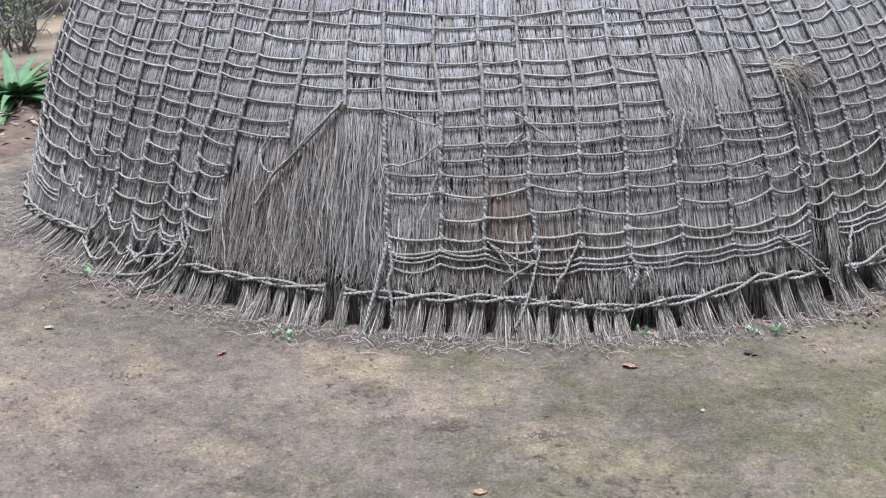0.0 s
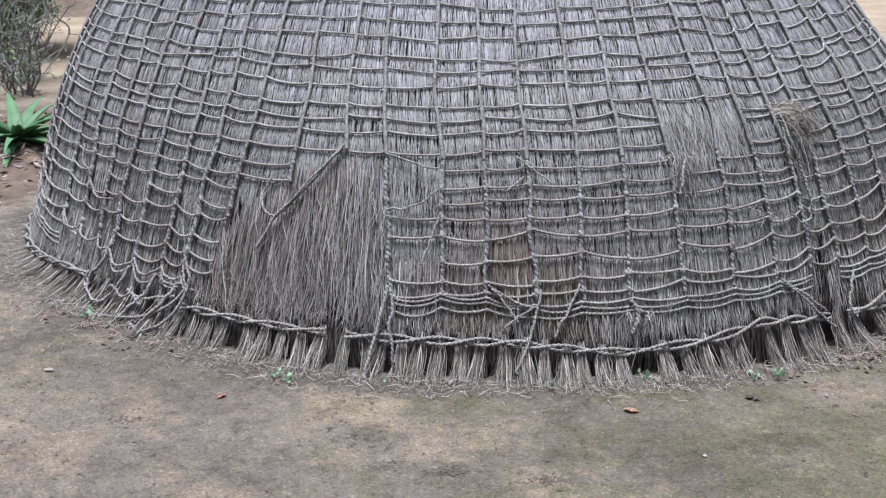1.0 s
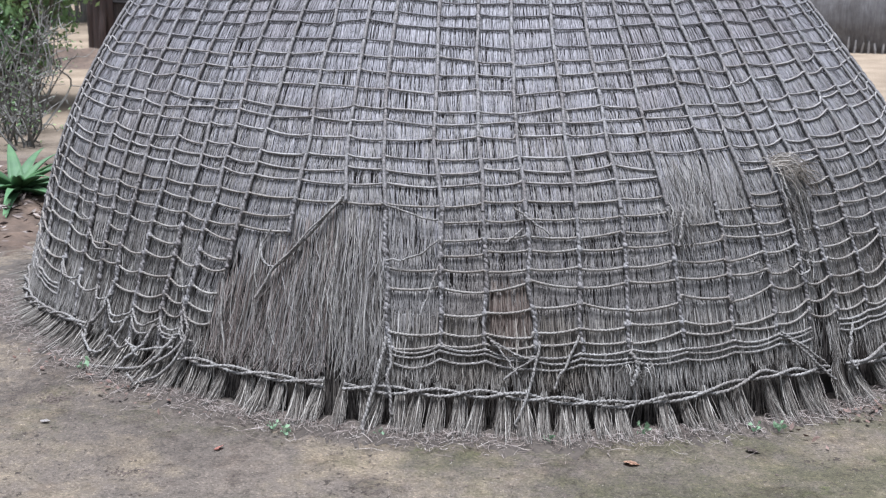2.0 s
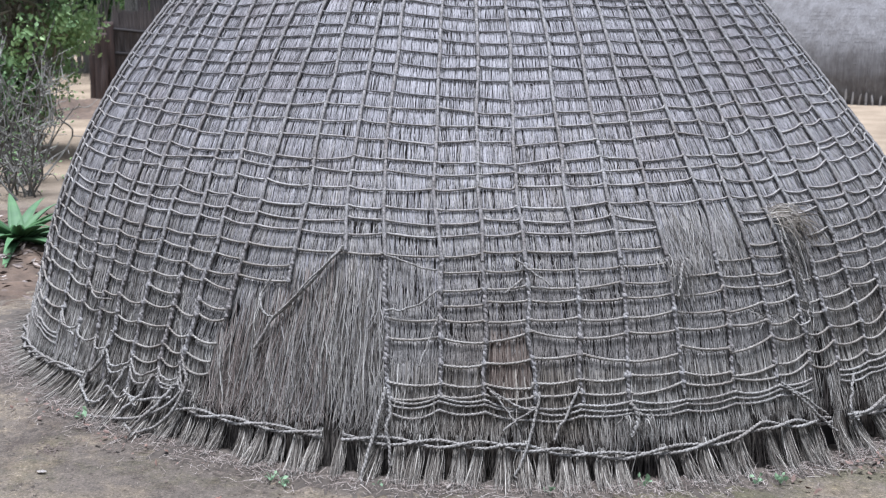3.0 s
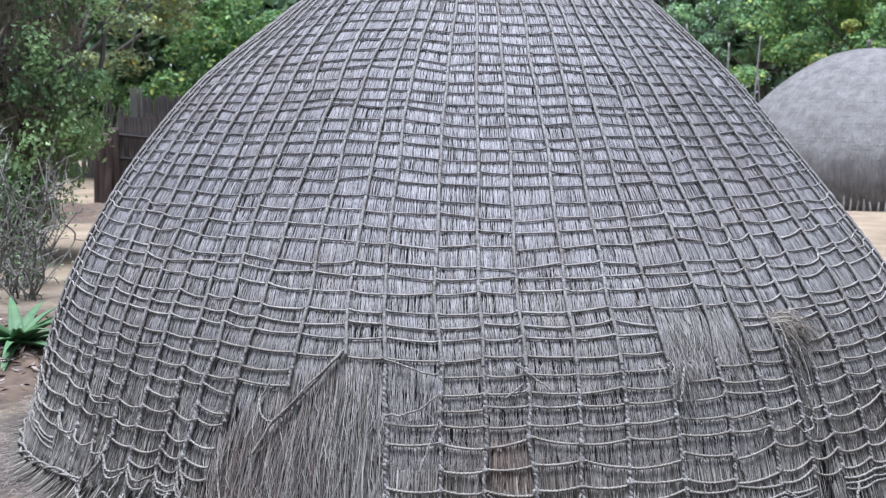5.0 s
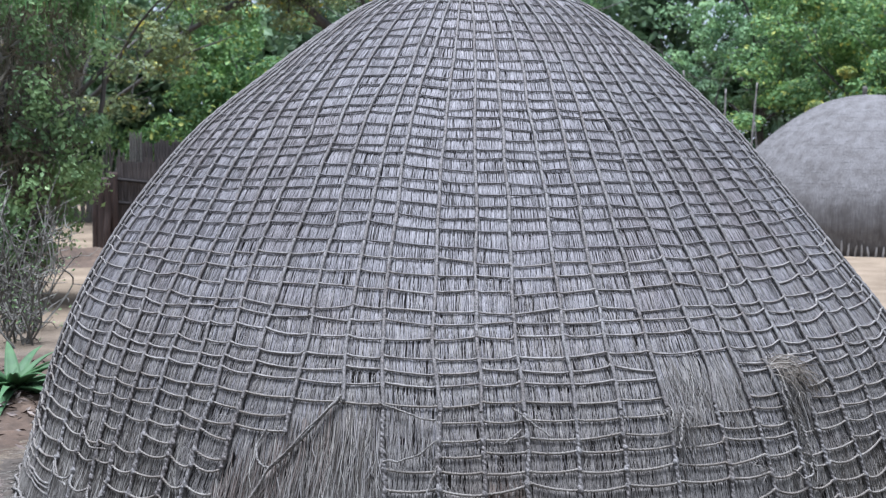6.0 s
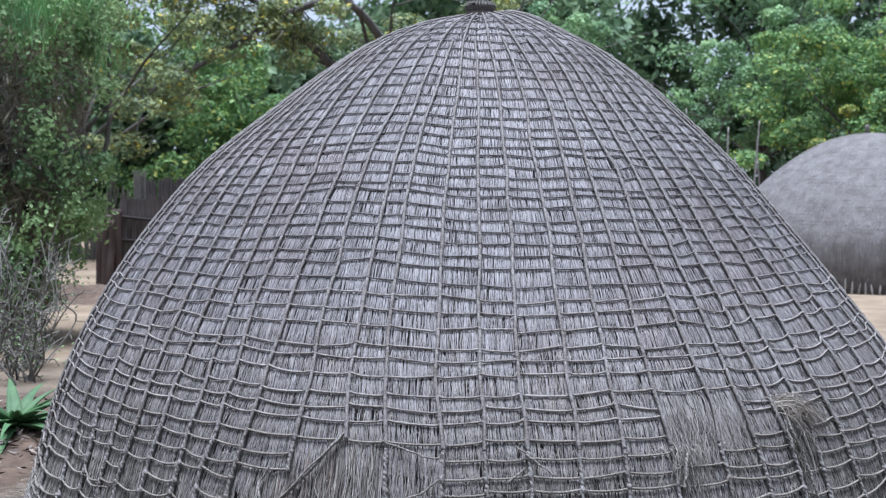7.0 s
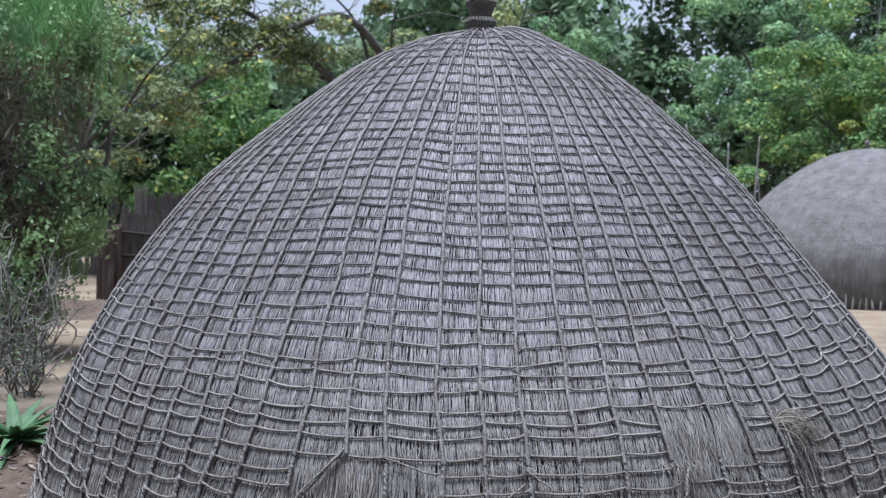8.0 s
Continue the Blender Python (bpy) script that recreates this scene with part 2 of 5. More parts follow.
# ---- mesh helpers ----
def mesh_np(name, verts, quads, material, smooth=False):
    me = bpy.data.meshes.new(name)
    verts, quads = np.asarray(verts, np.float32), np.asarray(quads, np.int32)
    k = quads.shape[1]
    me.vertices.add(len(verts))
    me.vertices.foreach_set("co", verts.ravel())
    me.loops.add(quads.size)
    me.loops.foreach_set("vertex_index", quads.ravel())
    me.polygons.add(len(quads))
    me.polygons.foreach_set("loop_start", np.arange(0, quads.size, k, dtype=np.int32))
    me.polygons.foreach_set("use_smooth", np.full(len(quads), smooth))
    me.update(calc_edges=True)
    me.materials.append(material)
    return me


def part_np(name, verts, quads, material, parent, label="", smooth=False):
    ob = new(name, mesh_np(name, verts, quads, material, smooth))
    ob.parent = parent
    if label:
        tagged(ob, label)
    return ob


def part(name, bm, material, parent, label="", smooth=False):
    me = bpy.data.meshes.new(name)
    bm.to_mesh(me)
    bm.free()
    for poly in me.polygons:
        poly.use_smooth = smooth
    me.materials.append(material)
    ob = new(name, me)
    ob.parent = parent
    if label:
        tagged(ob, label)
    return ob


def thing(name, at, label, category, group="", kind=""):
    ob = new(name)
    ob.location = at
    return tagged(ob, label, category, group, kind)


def resample(points, step):
    points = np.asarray(points, float)
    d = np.r_[0, np.cumsum(np.linalg.norm(np.diff(points, axis=0), axis=1))]
    k = max(3, int(d[-1] / step) + 1)
    t = np.linspace(0, d[-1], k)
    return np.stack([np.interp(t, d, points[:, c]) for c in range(3)], 1)


def smooth_line(points, each=8):
    """Catmull-Rom through a few points."""
    p = np.asarray(points, float)
    p = np.vstack([2 * p[0] - p[1], p, 2 * p[-1] - p[-2]])
    t = np.linspace(0, 1, each, endpoint=False)[:, None]
    out = [0.5 * (2 * p[i] + (p[i + 1] - p[i - 1]) * t + (2 * p[i - 1] - 5 * p[i] + 4 * p[i + 1] - p[i + 2]) * t ** 2
                  + (3 * p[i] - p[i - 1] - 3 * p[i + 1] + p[i + 2]) * t ** 3) for i in range(1, len(p) - 2)]
    return np.vstack(out + [p[-2:-1]])


WEAR = np.random.default_rng(19)


def tube(line, radius, sides=6, twist=0.0, lobes=0.0, up=(0.3, 0.2, 1.0), capped=True):
    """A tube along a line; with twist (turns a metre) and lobes it is a laid rope."""
    line = np.asarray(line, float)
    k = len(line)
    tan = np.gradient(line, axis=0)
    tan /= np.linalg.norm(tan, axis=1)[:, None] + 1e-12
    ref = np.broadcast_to(np.asarray(up, float), line.shape)
    a = np.cross(tan, ref)
    a /= np.linalg.norm(a, axis=1)[:, None] + 1e-12
    b = np.cross(a, tan)
    s = np.r_[0, np.cumsum(np.linalg.norm(np.diff(line, axis=0), axis=1))]
    th = np.linspace(0, 2 * np.pi, sides, endpoint=False)[None, :]
    rad = np.broadcast_to(np.asarray(radius, float), (k,))[:, None] * (1 + lobes * np.cos(2 * (th - 2 * np.pi * twist * s[:, None])))
    if lobes:
        rad = rad * (1 + WEAR.normal(0, 0.10, rad.shape))
    v = line[:, None] + rad[..., None] * (np.cos(th)[..., None] * a[:, None] + np.sin(th)[..., None] * b[:, None])
    v = v.reshape(-1, 3)
    i, j = np.meshgrid(np.arange(k - 1), np.arange(sides), indexing="ij")
    j2 = (j + 1) % sides
    q = np.stack([i * sides + j, i * sides + j2, (i + 1) * sides + j2, (i + 1) * sides + j], -1).reshape(-1, 4)
    if capped:
        ends = []
        for base, rev in ((0, True), ((k - 1) * sides, False)):
            ring = list(range(base, base + sides))
            ring = ring[::-1] if rev else ring
            for c in range(0, sides - 2, 2):
                ends.append([ring[0], ring[c + 1], ring[c + 2], ring[(c + 3) % sides]])
        q = np.vstack([q, np.array(ends)])
    return v, q


def laid_rope(line, radius, up, turns=30.0, sides=5, step=0.0042, apart=0.34):
    """A rope of two strands laid round one another, along a line whose outward directions are given."""
    line, up = np.asarray(line, float), np.asarray(up, float)
    d = np.r_[0, np.cumsum(np.linalg.norm(np.diff(line, axis=0), axis=1))]
    k = max(4, int(d[-1] / step) + 1)
    t = np.linspace(0, d[-1], k)
    at = lambda q: np.stack([np.interp(t, d, q[:, c]) for c in range(3)], 1)
    line, up = at(line), at(up)
    rad = np.interp(t, d, np.broadcast_to(np.asarray(radius, float), d.shape))
    tan = np.gradient(line, axis=0)
    tan /= np.linalg.norm(tan, axis=1)[:, None] + 1e-12
    side = np.cross(tan, up)
    side /= np.linalg.norm(side, axis=1)[:, None] + 1e-12
    out = np.cross(side, tan)
    phase = WEAR.uniform(0, 6.3) + 2 * np.pi * turns * t + np.cumsum(WEAR.normal(0, 0.16, k))
    pieces = []
    for turn in (0, np.pi):
        a = phase + turn
        off = apart * rad[:, None] * (np.cos(a)[:, None] * side + np.sin(a)[:, None] * out)
        pieces.append(tube(line + off, rad * (1.04 - apart) * (1 + WEAR.normal(0, 0.11, k)), sides, up=up))
    return joined(pieces)


def joined(pieces):
    vs, qs, base = [], [], 0
    for v, q in pieces:
        vs.append(v)
        qs.append(q + base)
        base += len(v)
    return np.vstack(vs), np.vstack(qs)


def strips(path, across, width, lift):
    """Many blades at once. path (n, k, 3), across and lift (n, k, 3) unit vectors, width (n, k): a ridged strip each."""
    n, k, _ = path.shape
    w = width[..., None]
    v = np.stack([path - across * w, path + lift * w * 0.9, path + across * w], 2).reshape(-1, 3)
    base = (np.arange(n) * k * 3)[:, None, None]
    i = np.arange(k - 1)[None, :, None] * 3
    j = np.arange(2)[None, None, :]
    a = base + i + j
    q = np.stack([a, a + 1, a + 4, a + 3], -1).reshape(-1, 4)
    return v, q


# ---- ground ----
HX, HY = 0.163, 6.034


def ground_z(x, y):
    x, y = np.asarray(x, float), np.asarray(y, float)
    fade = np.clip((12.0 - y) / 4.0, 0, 1)
    fade = fade * fade * (3 - 2 * fade)
    z = -0.036 * np.clip(x, -4, 4) * fade
    z = z + 0.010 * np.sin(2.1 * x + 0.7 * y) * np.sin(1.3 * y - 0.4 * x + 1) * fade
    z = z + 0.006 * np.sin(5.3 * x - 1.9 * y + 2) * np.sin(4.1 * y + 1.1 * x) * fade
    # a low earth bank under the aloe
    z = z + 0.09 * np.exp(-(((x + 3.05) / 0.95) ** 2 + ((y - 7.25) / 0.95) ** 2) ** 2)
    return z


def axis(lo, hi, step, far):
    out = list(np.arange(lo, hi + 1e-6, step))
    d = step
    while out[-1] < far:
        d *= 1.35
        out.append(out[-1] + d)
    d = step
    while out[0] > -far:
        d *= 1.35
        out.insert(0, out[0] - d)
    return np.array(out)


gx, gy = axis(-4.2, 4.2, 0.05, 600), axis(0.5, 9.5, 0.05, 600)
GX, GY = np.meshgrid(gx, gy, indexing="ij")
rng = np.random.default_rng(3)
GZ = ground_z(GX, GY) + rng.normal(0, 0.0018, GX.shape) * (np.abs(GX) < 4.3) * (np.abs(GY - 5) < 4.6)
i, j = np.meshgrid(np.arange(len(gx) - 1), np.arange(len(gy) - 1), indexing="ij")
c = len(gy)
ground = new("ground", mesh_np("ground", np.stack([GX, GY, GZ], -1).reshape(-1, 3),
                               np.stack([i * c + j, (i + 1) * c + j, (i + 1) * c + j + 1, i * c + j + 1], -1).reshape(-1, 4), EARTH, True))
tagged(ground, "trodden bare earth with pale sandy patches and thin moss", "ground", kind="structure")

# the low bank of loose reddish soil under the aloe
bx, by = np.meshgrid(np.linspace(-4.6, -1.7, 90), np.linspace(5.2, 9.0, 90), indexing="ij")
rim = ((bx + 3.15) / 1.15) ** 2 + ((by - 7.0) / 1.45) ** 2 + 0.15 * np.sin(bx * 7) * np.sin(by * 6) + 0.08 * np.sin(bx * 17 + by * 13)
bz = ground_z(bx, by) + 0.035 * np.clip(1.1 - rim, -1, 0.6) + rng.normal(0, 0.006, bx.shape)
i, j = np.meshgrid(np.arange(89), np.arange(89), indexing="ij")
bank = new("earth_bank", mesh_np("earth_bank", np.stack([bx, by, bz], -1).reshape(-1, 3), np.stack([i * 90 + j, (i + 1) * 90 + j, (i + 1) * 90 + j + 1, i * 90 + j + 1], -1).reshape(-1, 4), BANKSOIL, True))
tagged(bank, "low bank of loose reddish brown soil", "bank", kind="structure")

# a strip of darker loose soil along the drip line
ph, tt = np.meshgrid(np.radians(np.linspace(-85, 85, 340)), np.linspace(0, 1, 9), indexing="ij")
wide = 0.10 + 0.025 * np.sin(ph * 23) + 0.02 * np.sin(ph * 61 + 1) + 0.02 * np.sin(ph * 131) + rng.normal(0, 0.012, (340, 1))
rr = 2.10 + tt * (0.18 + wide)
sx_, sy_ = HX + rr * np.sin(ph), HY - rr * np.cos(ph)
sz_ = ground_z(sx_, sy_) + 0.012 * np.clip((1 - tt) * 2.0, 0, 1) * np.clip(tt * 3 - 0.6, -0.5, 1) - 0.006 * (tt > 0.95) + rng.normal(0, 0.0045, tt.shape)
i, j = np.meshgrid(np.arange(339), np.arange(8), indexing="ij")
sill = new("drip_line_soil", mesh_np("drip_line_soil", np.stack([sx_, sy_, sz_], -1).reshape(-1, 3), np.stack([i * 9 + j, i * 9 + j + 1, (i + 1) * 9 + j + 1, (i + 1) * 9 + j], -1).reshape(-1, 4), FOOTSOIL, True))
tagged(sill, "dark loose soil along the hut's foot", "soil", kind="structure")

# ---- the hut ----
# profile: height, radius, sideways shift of the ring's centre
PROFILE = [(-0.10, 2.230, 0.025), (0.20, 2.166, 0.027), (0.50, 2.086, 0.026), (0.80, 1.970, 0.012), (1.10, 1.780, -0.026), (1.40, 1.557, -0.050),
           (1.70, 1.300, -0.050), (1.95, 1.016, -0.024), (2.13, 0.794, -0.006), (2.28, 0.572, -0.002), (2.385, 0.335, 0.0), (2.434, 0.12, 0.004), (2.442, 0.0, 0.005)]
fine = smooth_line([(r, z, o) for z, r, o in PROFILE], 24)
fine[:, 0] = np.maximum(fine[:, 0], 0)
PR, PZ, PO = fine[:, 0], np.maximum.accumulate(fine[:, 1]), fine[:, 2]
PS = np.r_[0, np.cumsum(np.hypot(np.diff(PR), np.diff(PZ)))]


def s_of(z):
    return np.interp(z, PZ + np.arange(len(PZ)) * 1e-7, PS)


def on_hut(phi, s, lift=0.0):
    """The place on the hut's skin at angle phi (degrees from the front, to the right) and s metres up along its profile."""
    phi, s = np.broadcast_arrays(np.radians(np.asarray(phi, float)), np.asarray(s, float))
    e = 0.03
    r, z, o = np.interp(s, PS, PR), np.interp(s, PS, PZ), np.interp(s, PS, PO)
    dr = np.interp(s + e, PS, PR) - np.interp(s - e, PS, PR)
    dz = np.interp(s + e, PS, PZ) - np.interp(s - e, PS, PZ)
    ln = np.hypot(dr, dz) + 1e-9
    nr, nz = dz / ln, -dr / ln
    rr = r + nr * lift
    x, y = o + rr * np.sin(phi), -rr * np.cos(phi)
    # the crown has settled: it stands higher to one side of the finial
    return np.stack([x, y, z + nz * lift + 0.042 * np.exp(-((x - 0.20) ** 2 + y ** 2) / 0.038)], -1)


def normal_at(phi, s):
    v = on_hut(phi, s, 1.0) - on_hut(phi, s, 0.0)
    return v / (np.linalg.norm(v, axis=-1, keepdims=True) + 1e-9)


hut = thing("beehive_hut", (HX, HY, 0), "weathered grey thatched beehive hut netted with grass ropes", "hut")

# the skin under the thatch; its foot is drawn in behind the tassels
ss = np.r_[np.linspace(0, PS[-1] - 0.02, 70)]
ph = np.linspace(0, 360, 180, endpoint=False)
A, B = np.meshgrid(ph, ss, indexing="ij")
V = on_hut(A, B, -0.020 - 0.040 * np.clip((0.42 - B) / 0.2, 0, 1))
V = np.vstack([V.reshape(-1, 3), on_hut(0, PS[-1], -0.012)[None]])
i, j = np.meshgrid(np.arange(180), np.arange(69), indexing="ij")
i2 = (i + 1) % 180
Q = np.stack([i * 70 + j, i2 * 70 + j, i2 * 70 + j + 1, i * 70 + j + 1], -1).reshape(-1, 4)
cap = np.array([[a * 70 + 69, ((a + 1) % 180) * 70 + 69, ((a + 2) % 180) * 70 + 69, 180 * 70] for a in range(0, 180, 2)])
part_np("body", V, np.vstack([Q, cap]), UNDER, hut, "inner layer of packed grass, blackened for the shade between blades", True)

# angles of the upright ropes at six heights
LEVELS = (0.30, 0.90, 1.40, 1.66, 1.97, 2.25)
LOW = [-55, -49.8, -45.7, -43.2, -39, -34.9, -32, -28.5, -22, -15.5, -10.2, -5.4, -1.3, 3, 7.3, 12.1, 17.3, 22.4, 27.6, 32, 36, 41, 46, 52, 60]
MID = [-55.2, -50.5, -45.8, -41.6, -37.1, -32.6, -29.1, -25, -19.7, -15, -11.2, -5.7, -1.2, 2.6, 8, 12.3, 17, 23, 26.9, 31.2, 34.7, 39.3, 46, 52, 60]
HIGH = [-55.5, -51.3, -46.3, -41.2, -36.5, -32.5, -28.6, -23.3, -18.5, -13.8, -10.1, -4.4, 0.5, 4.9, 10.3, 14.7, 19.2, 24.2, 28.6, 32.0, 36.3, 41.9, 47, 53, 60.5]
UPPER = [-57, -52.5, -47.8, -42.6, -38.0, -33.3, -28.6, -23.2, -19.0, -13.8, -10.4, -4.5, 0.7, 5.3, 10.5, 15.6, 19.7, 25.0, 28.9, 33, 37, 42.3, 47, 53, 60.5]
CROWN = [-60, -56, -52, -47.5, -43, -38.5, -33.5, -27, -20, -15.2, -11.2, -5.6, -0.4, 4.9, 10.7, 16.5, 21, 25, 29, 33.5, 37.5, 43, 48, 54, 61]
TOPS = [-68, -63, -58, -53, -48, -43, -37, -30, -22.6, -17.1, -12.4, -7.9, -2.7, 2.6, 8.8, 14, 20, 26, 31, 36, 41, 46, 52, 58, 65]
ropes = [list(q) for q in zip(LOW, MID, HIGH, UPPER, CROWN, TOPS)]
ropes += [[a + rng.normal(0, 0.6) for _ in range(6)] for a in np.arange(66.5, 300.5, 4.8)]
NR = len(ropes)
ZR = np.array(LEVELS)


def rope_phi(i, z):
    """Angle of upright rope i at height z; past the last one they start again a turn on."""
    turn, i = divmod(i, NR)
    return 360 * turn + np.interp(z, ZR, ropes[i])


# heights of the cross cords
rows = np.array([0.291, 0.338, 0.408, 0.481, 0.533, 0.594, 0.644, 0.698, 0.750, 0.812, 0.851, 0.897, 0.961, 1.006, 1.043, 1.108, 1.16, 1.207, 1.258, 1.316, 1.359, 1.401,
                 1.45, 1.488, 1.535, 1.58, 1.61, 1.654, 1.694, 1.74, 1.772, 1.815, 1.856, 1.9, 1.943, 1.984, 2.034, 2.082, 2.123, 2.171, 2.218, 2.261, 2.302, 2.34, 2.38]) - 0.006
wob = rng.normal(0, 1, (len(rows), NR))
LOOSE = np.clip((0.75 - rows) / 0.4, 0, 1)


def row_z(k, i):
    """Height of cross cord k where it passes upright rope i: the net was not tied quite level."""
    i = i % NR
    phi = (ropes[i][2] + 180) % 360 - 180
    high = np.interp(phi, (-60, -36, -26, -12, -3, 9, 23, 60), (0, 0.005, 0.012, 0.018, -0.002, -0.012, -0.004, 0))
    low = np.interp(phi, (-60, -30, -22, -4, 4, 9, 60), (0.010, 0.012, -0.012, -0.010, 0.003, -0.002, 0))
    f = min(max((rows[k] - 0.95) / 0.25, 0), 1) * min(1, max(0, (2.45 - rows[k]) / 0.3))
    return rows[k] + f * high + (1 - f) * low * (rows[k] < 1.3) + (0.0030 + 0.006 * LOOSE[k]) * wob[k, i] + 0.003 * math.sin(i * 0.9 + k * 0.05) + 0.003 * math.sin(i * 2.3 + 1.7 + 0.3 * k)


# the big bare patch lies between the ropes X4..X1 (7..10), the small one between 16 and 18
def has_cord(i, z):
    if i == 7:
        return z > 0.59
    if i in (8, 9):
        return z > 0.715
    if i == 10:
        return not 0.57 < z < 0.70
    if i == 16:
        return not 0.66 < z < 0.89
    if i == 17:
        return not 0.71 < z < 0.89
    if i == 19:
        return not 0.60 < z < 0.77
    if i in (0, 1, 2):
        return z > 0.34
    return True


front = lambda i: -75 < (ropes[i % NR][1] + 180) % 360 - 180 < 80

# upright ropes
for i in range(NR):
    lo = 0.255
    near = front(i)
    if i <= 6:
        lo = 0.16
    if i == 7:
        lo = 0.48
    if i == 8:
        lo = 0.62
    if i == 9:
        lo = 0.735
    if i == 10:
        lo = 0.10
    hi = 2.43 if i % 2 else 2.25 + 0.03 * rng.random()
    s = np.arange(s_of(lo), s_of(hi), 0.008 if near else 0.03)
    z = np.interp(s, PS, PZ)
    phi = np.array([rope_phi(i, q) for q in z]) + np.interp(z, np.linspace(0, 2.5, 22), rng.normal(0, 0.16, 22))
    knot = np.exp(-((z[:, None] - np.array([row_z(k, i) for k in range(len(rows))])[None]) / 0.0075) ** 2).max(1)
    tight = np.clip((z - 0.55) / 0.4, 0, 1)
    line = on_hut(phi, s, 0.0125 - 0.0010 * tight - 0.0025 * knot * tight)
    rad = (0.0072 + (0.0040 - 0.0052 * tight) * knot) * np.interp(z, [0.3, 0.9], [1.10, 0.94]) * np.interp(z, [1.6, 2.1, 2.48], [1, 0.82, 0.55])
    if near:
        rad = rad * (1 + (0.22 if i <= 10 else 0.06) * np.interp(z, [0.5, 0.95], [1, 0])) * (1 + np.interp(z, [0.5, 0.9], [0.13, 0.04]) * np.interp(s, np.arange(0, 4, 0.016), rng.normal(0, 1, 250)))
    N = normal_at(phi, s)
    if near:
        low = z < 0.72
        top = ~low
        top[np.flatnonzero(low)[-1:]] = True
        pieces = [tube(line[top], rad[top], 7, 27.0, 0.20, N[top])]
        if low.sum() > 3:
            pieces.append(laid_rope(line[low], rad[low] * 0.98, N[low], 24.0, apart=0.24))
        part_np("upright_rope", *joined(pieces), UPRIGHT, hut, smooth=True)
    else:
        part_np("upright_rope", *tube(line, rad, 5, up=N), UPRIGHT, hut, smooth=True)


def cord_span(i, za, zb, sag, near):
    """Angle, height and nearness to the ropes along one cord from rope i to the next."""
    t = np.linspace(0, 1, (19 if za < 0.72 else 14) if near else 5)[:-1]
    t = 0.5 * t + 0.5 * (0.5 - 0.5 * np.cos(np.pi * t))
    pa, pb = rope_phi(i, za), rope_phi(i + 1, zb)
    end = np.minimum(t, 1 - t) * abs(pb - pa)
    return np.stack([pa + (pb - pa) * t, za + (zb - za) * t - sag * 4 * t * (1 - t), np.exp(-(end / 0.28) ** 2)], -1)


def lay_cords(name, spans, rad, lift, over, material, laid=False):
    """Joins neighbouring spans into unbroken cords, a part each; they ride over the upright ropes."""
    run = []
    for item in spans + [None]:
        if item is not None:
            run.append(item)
        if run and (item is None or len(run) >= 8):
            c = np.vstack(run)
            s = s_of(c[:, 1])
            line, N, thick = on_hut(c[:, 0], s, lift + over * c[:, 2]), normal_at(c[:, 0], s), rad * (1 + 0.25 * c[:, 2])
            seen = np.abs((c[:, 0] + 180) % 360 - 180) < 78
            if laid and seen.all():
                part_np(name, *laid_rope(line, thick, N, 34.0, 4, 0.0045), material, hut, smooth=True)
            else:
                part_np(name, *tube(line, thick, 5 if lift > 0.0051 else 4, 30.0, 0.22, N), material, hut, smooth=True)
            run = [item] if item is not None else []


def base_z(phi):
    return np.interp(phi, [-180, -66, -50, -31, -15, 0, 11, 20, 25, 32, 44, 180], [0.12, 0.09, 0.15, 0.145, 0.13, 0.125, 0.075, 0.09, 0.12, 0.09, 0.055, 0.12])


# cross cords, a rope round the hut for each height
for k in range(len(rows)):
    pieces = []
    for i in range(NR):
        za, zb = row_z(k, i), row_z(k, i + 1)
        z = rows[k]
        if not has_cord(i, z) or (LOOSE[k] > 0.3 and rng.random() < 0.05):
            pieces.append(None)
            continue
        left = 1.0 if i < 8 else 0.35
        sag = rng.normal(0.0006, 0.0012) + 0.003 * left * (z < 1.0) + LOOSE[k] * (0.004 + 0.016 * left * rng.random()) + 0.0015 * (z < 1.0) + 0.011 * (18 <= i <= 23) * (z < 1.2) * rng.random()
        # the ends are knotted on by hand, more roughly on the weather side
        rough = (0.0062 if 16 <= i <= 23 else 0.0034) * (1 if z < 1.25 else 0.55)
        if 17 <= i <= 22 and 0.5 < z < 1.3 and rng.random() < 0.06:
            pieces.append(None)
            continue
        pieces.append(cord_span(i, za + rng.normal(0, rough), zb + rng.normal(0, rough), sag, front(i)))
    lay_cords("cross_cord", pieces, float(np.interp(rows[k], (0.8, 1.3, 1.9, 2.3), (0.0040, 0.0036, 0.0031, 0.0027))) + 0.0013 * LOOSE[k], 0.0050 + 0.0085 * LOOSE[k], 0.0085 * (1 - 0.5 * LOOSE[k]), CORD if rows[k] < 0.80 else MIDCORD if rows[k] < 1.22 else SHADECORD, rows[k] < 0.72)

# three courses of cord close together at the net's lower edge
for dz in (0.245, 0.228, 0.206):
    pieces = []
    for i in range(10, NR):
        za = zb if i > 10 else dz + 0.022
        zb = dz + float(np.interp(rope_phi(i + 1, 0.3), (-6, -2, 1, 3.5, 8, 14), (0.034, 0.032, 0.005, 0.0, 0.010, 0))) + rng.normal(0, 0.004)
        pieces.append(None if 31 < rope_phi(i, 0.3) < 35 else cord_span(i, za, zb, (0.020 if i == 10 else 0.007) + 0.010 * rng.random(), front(i)))
    lay_cords("edge_cord", pieces, 0.0052, 0.016, 0.006, ROPE, True)


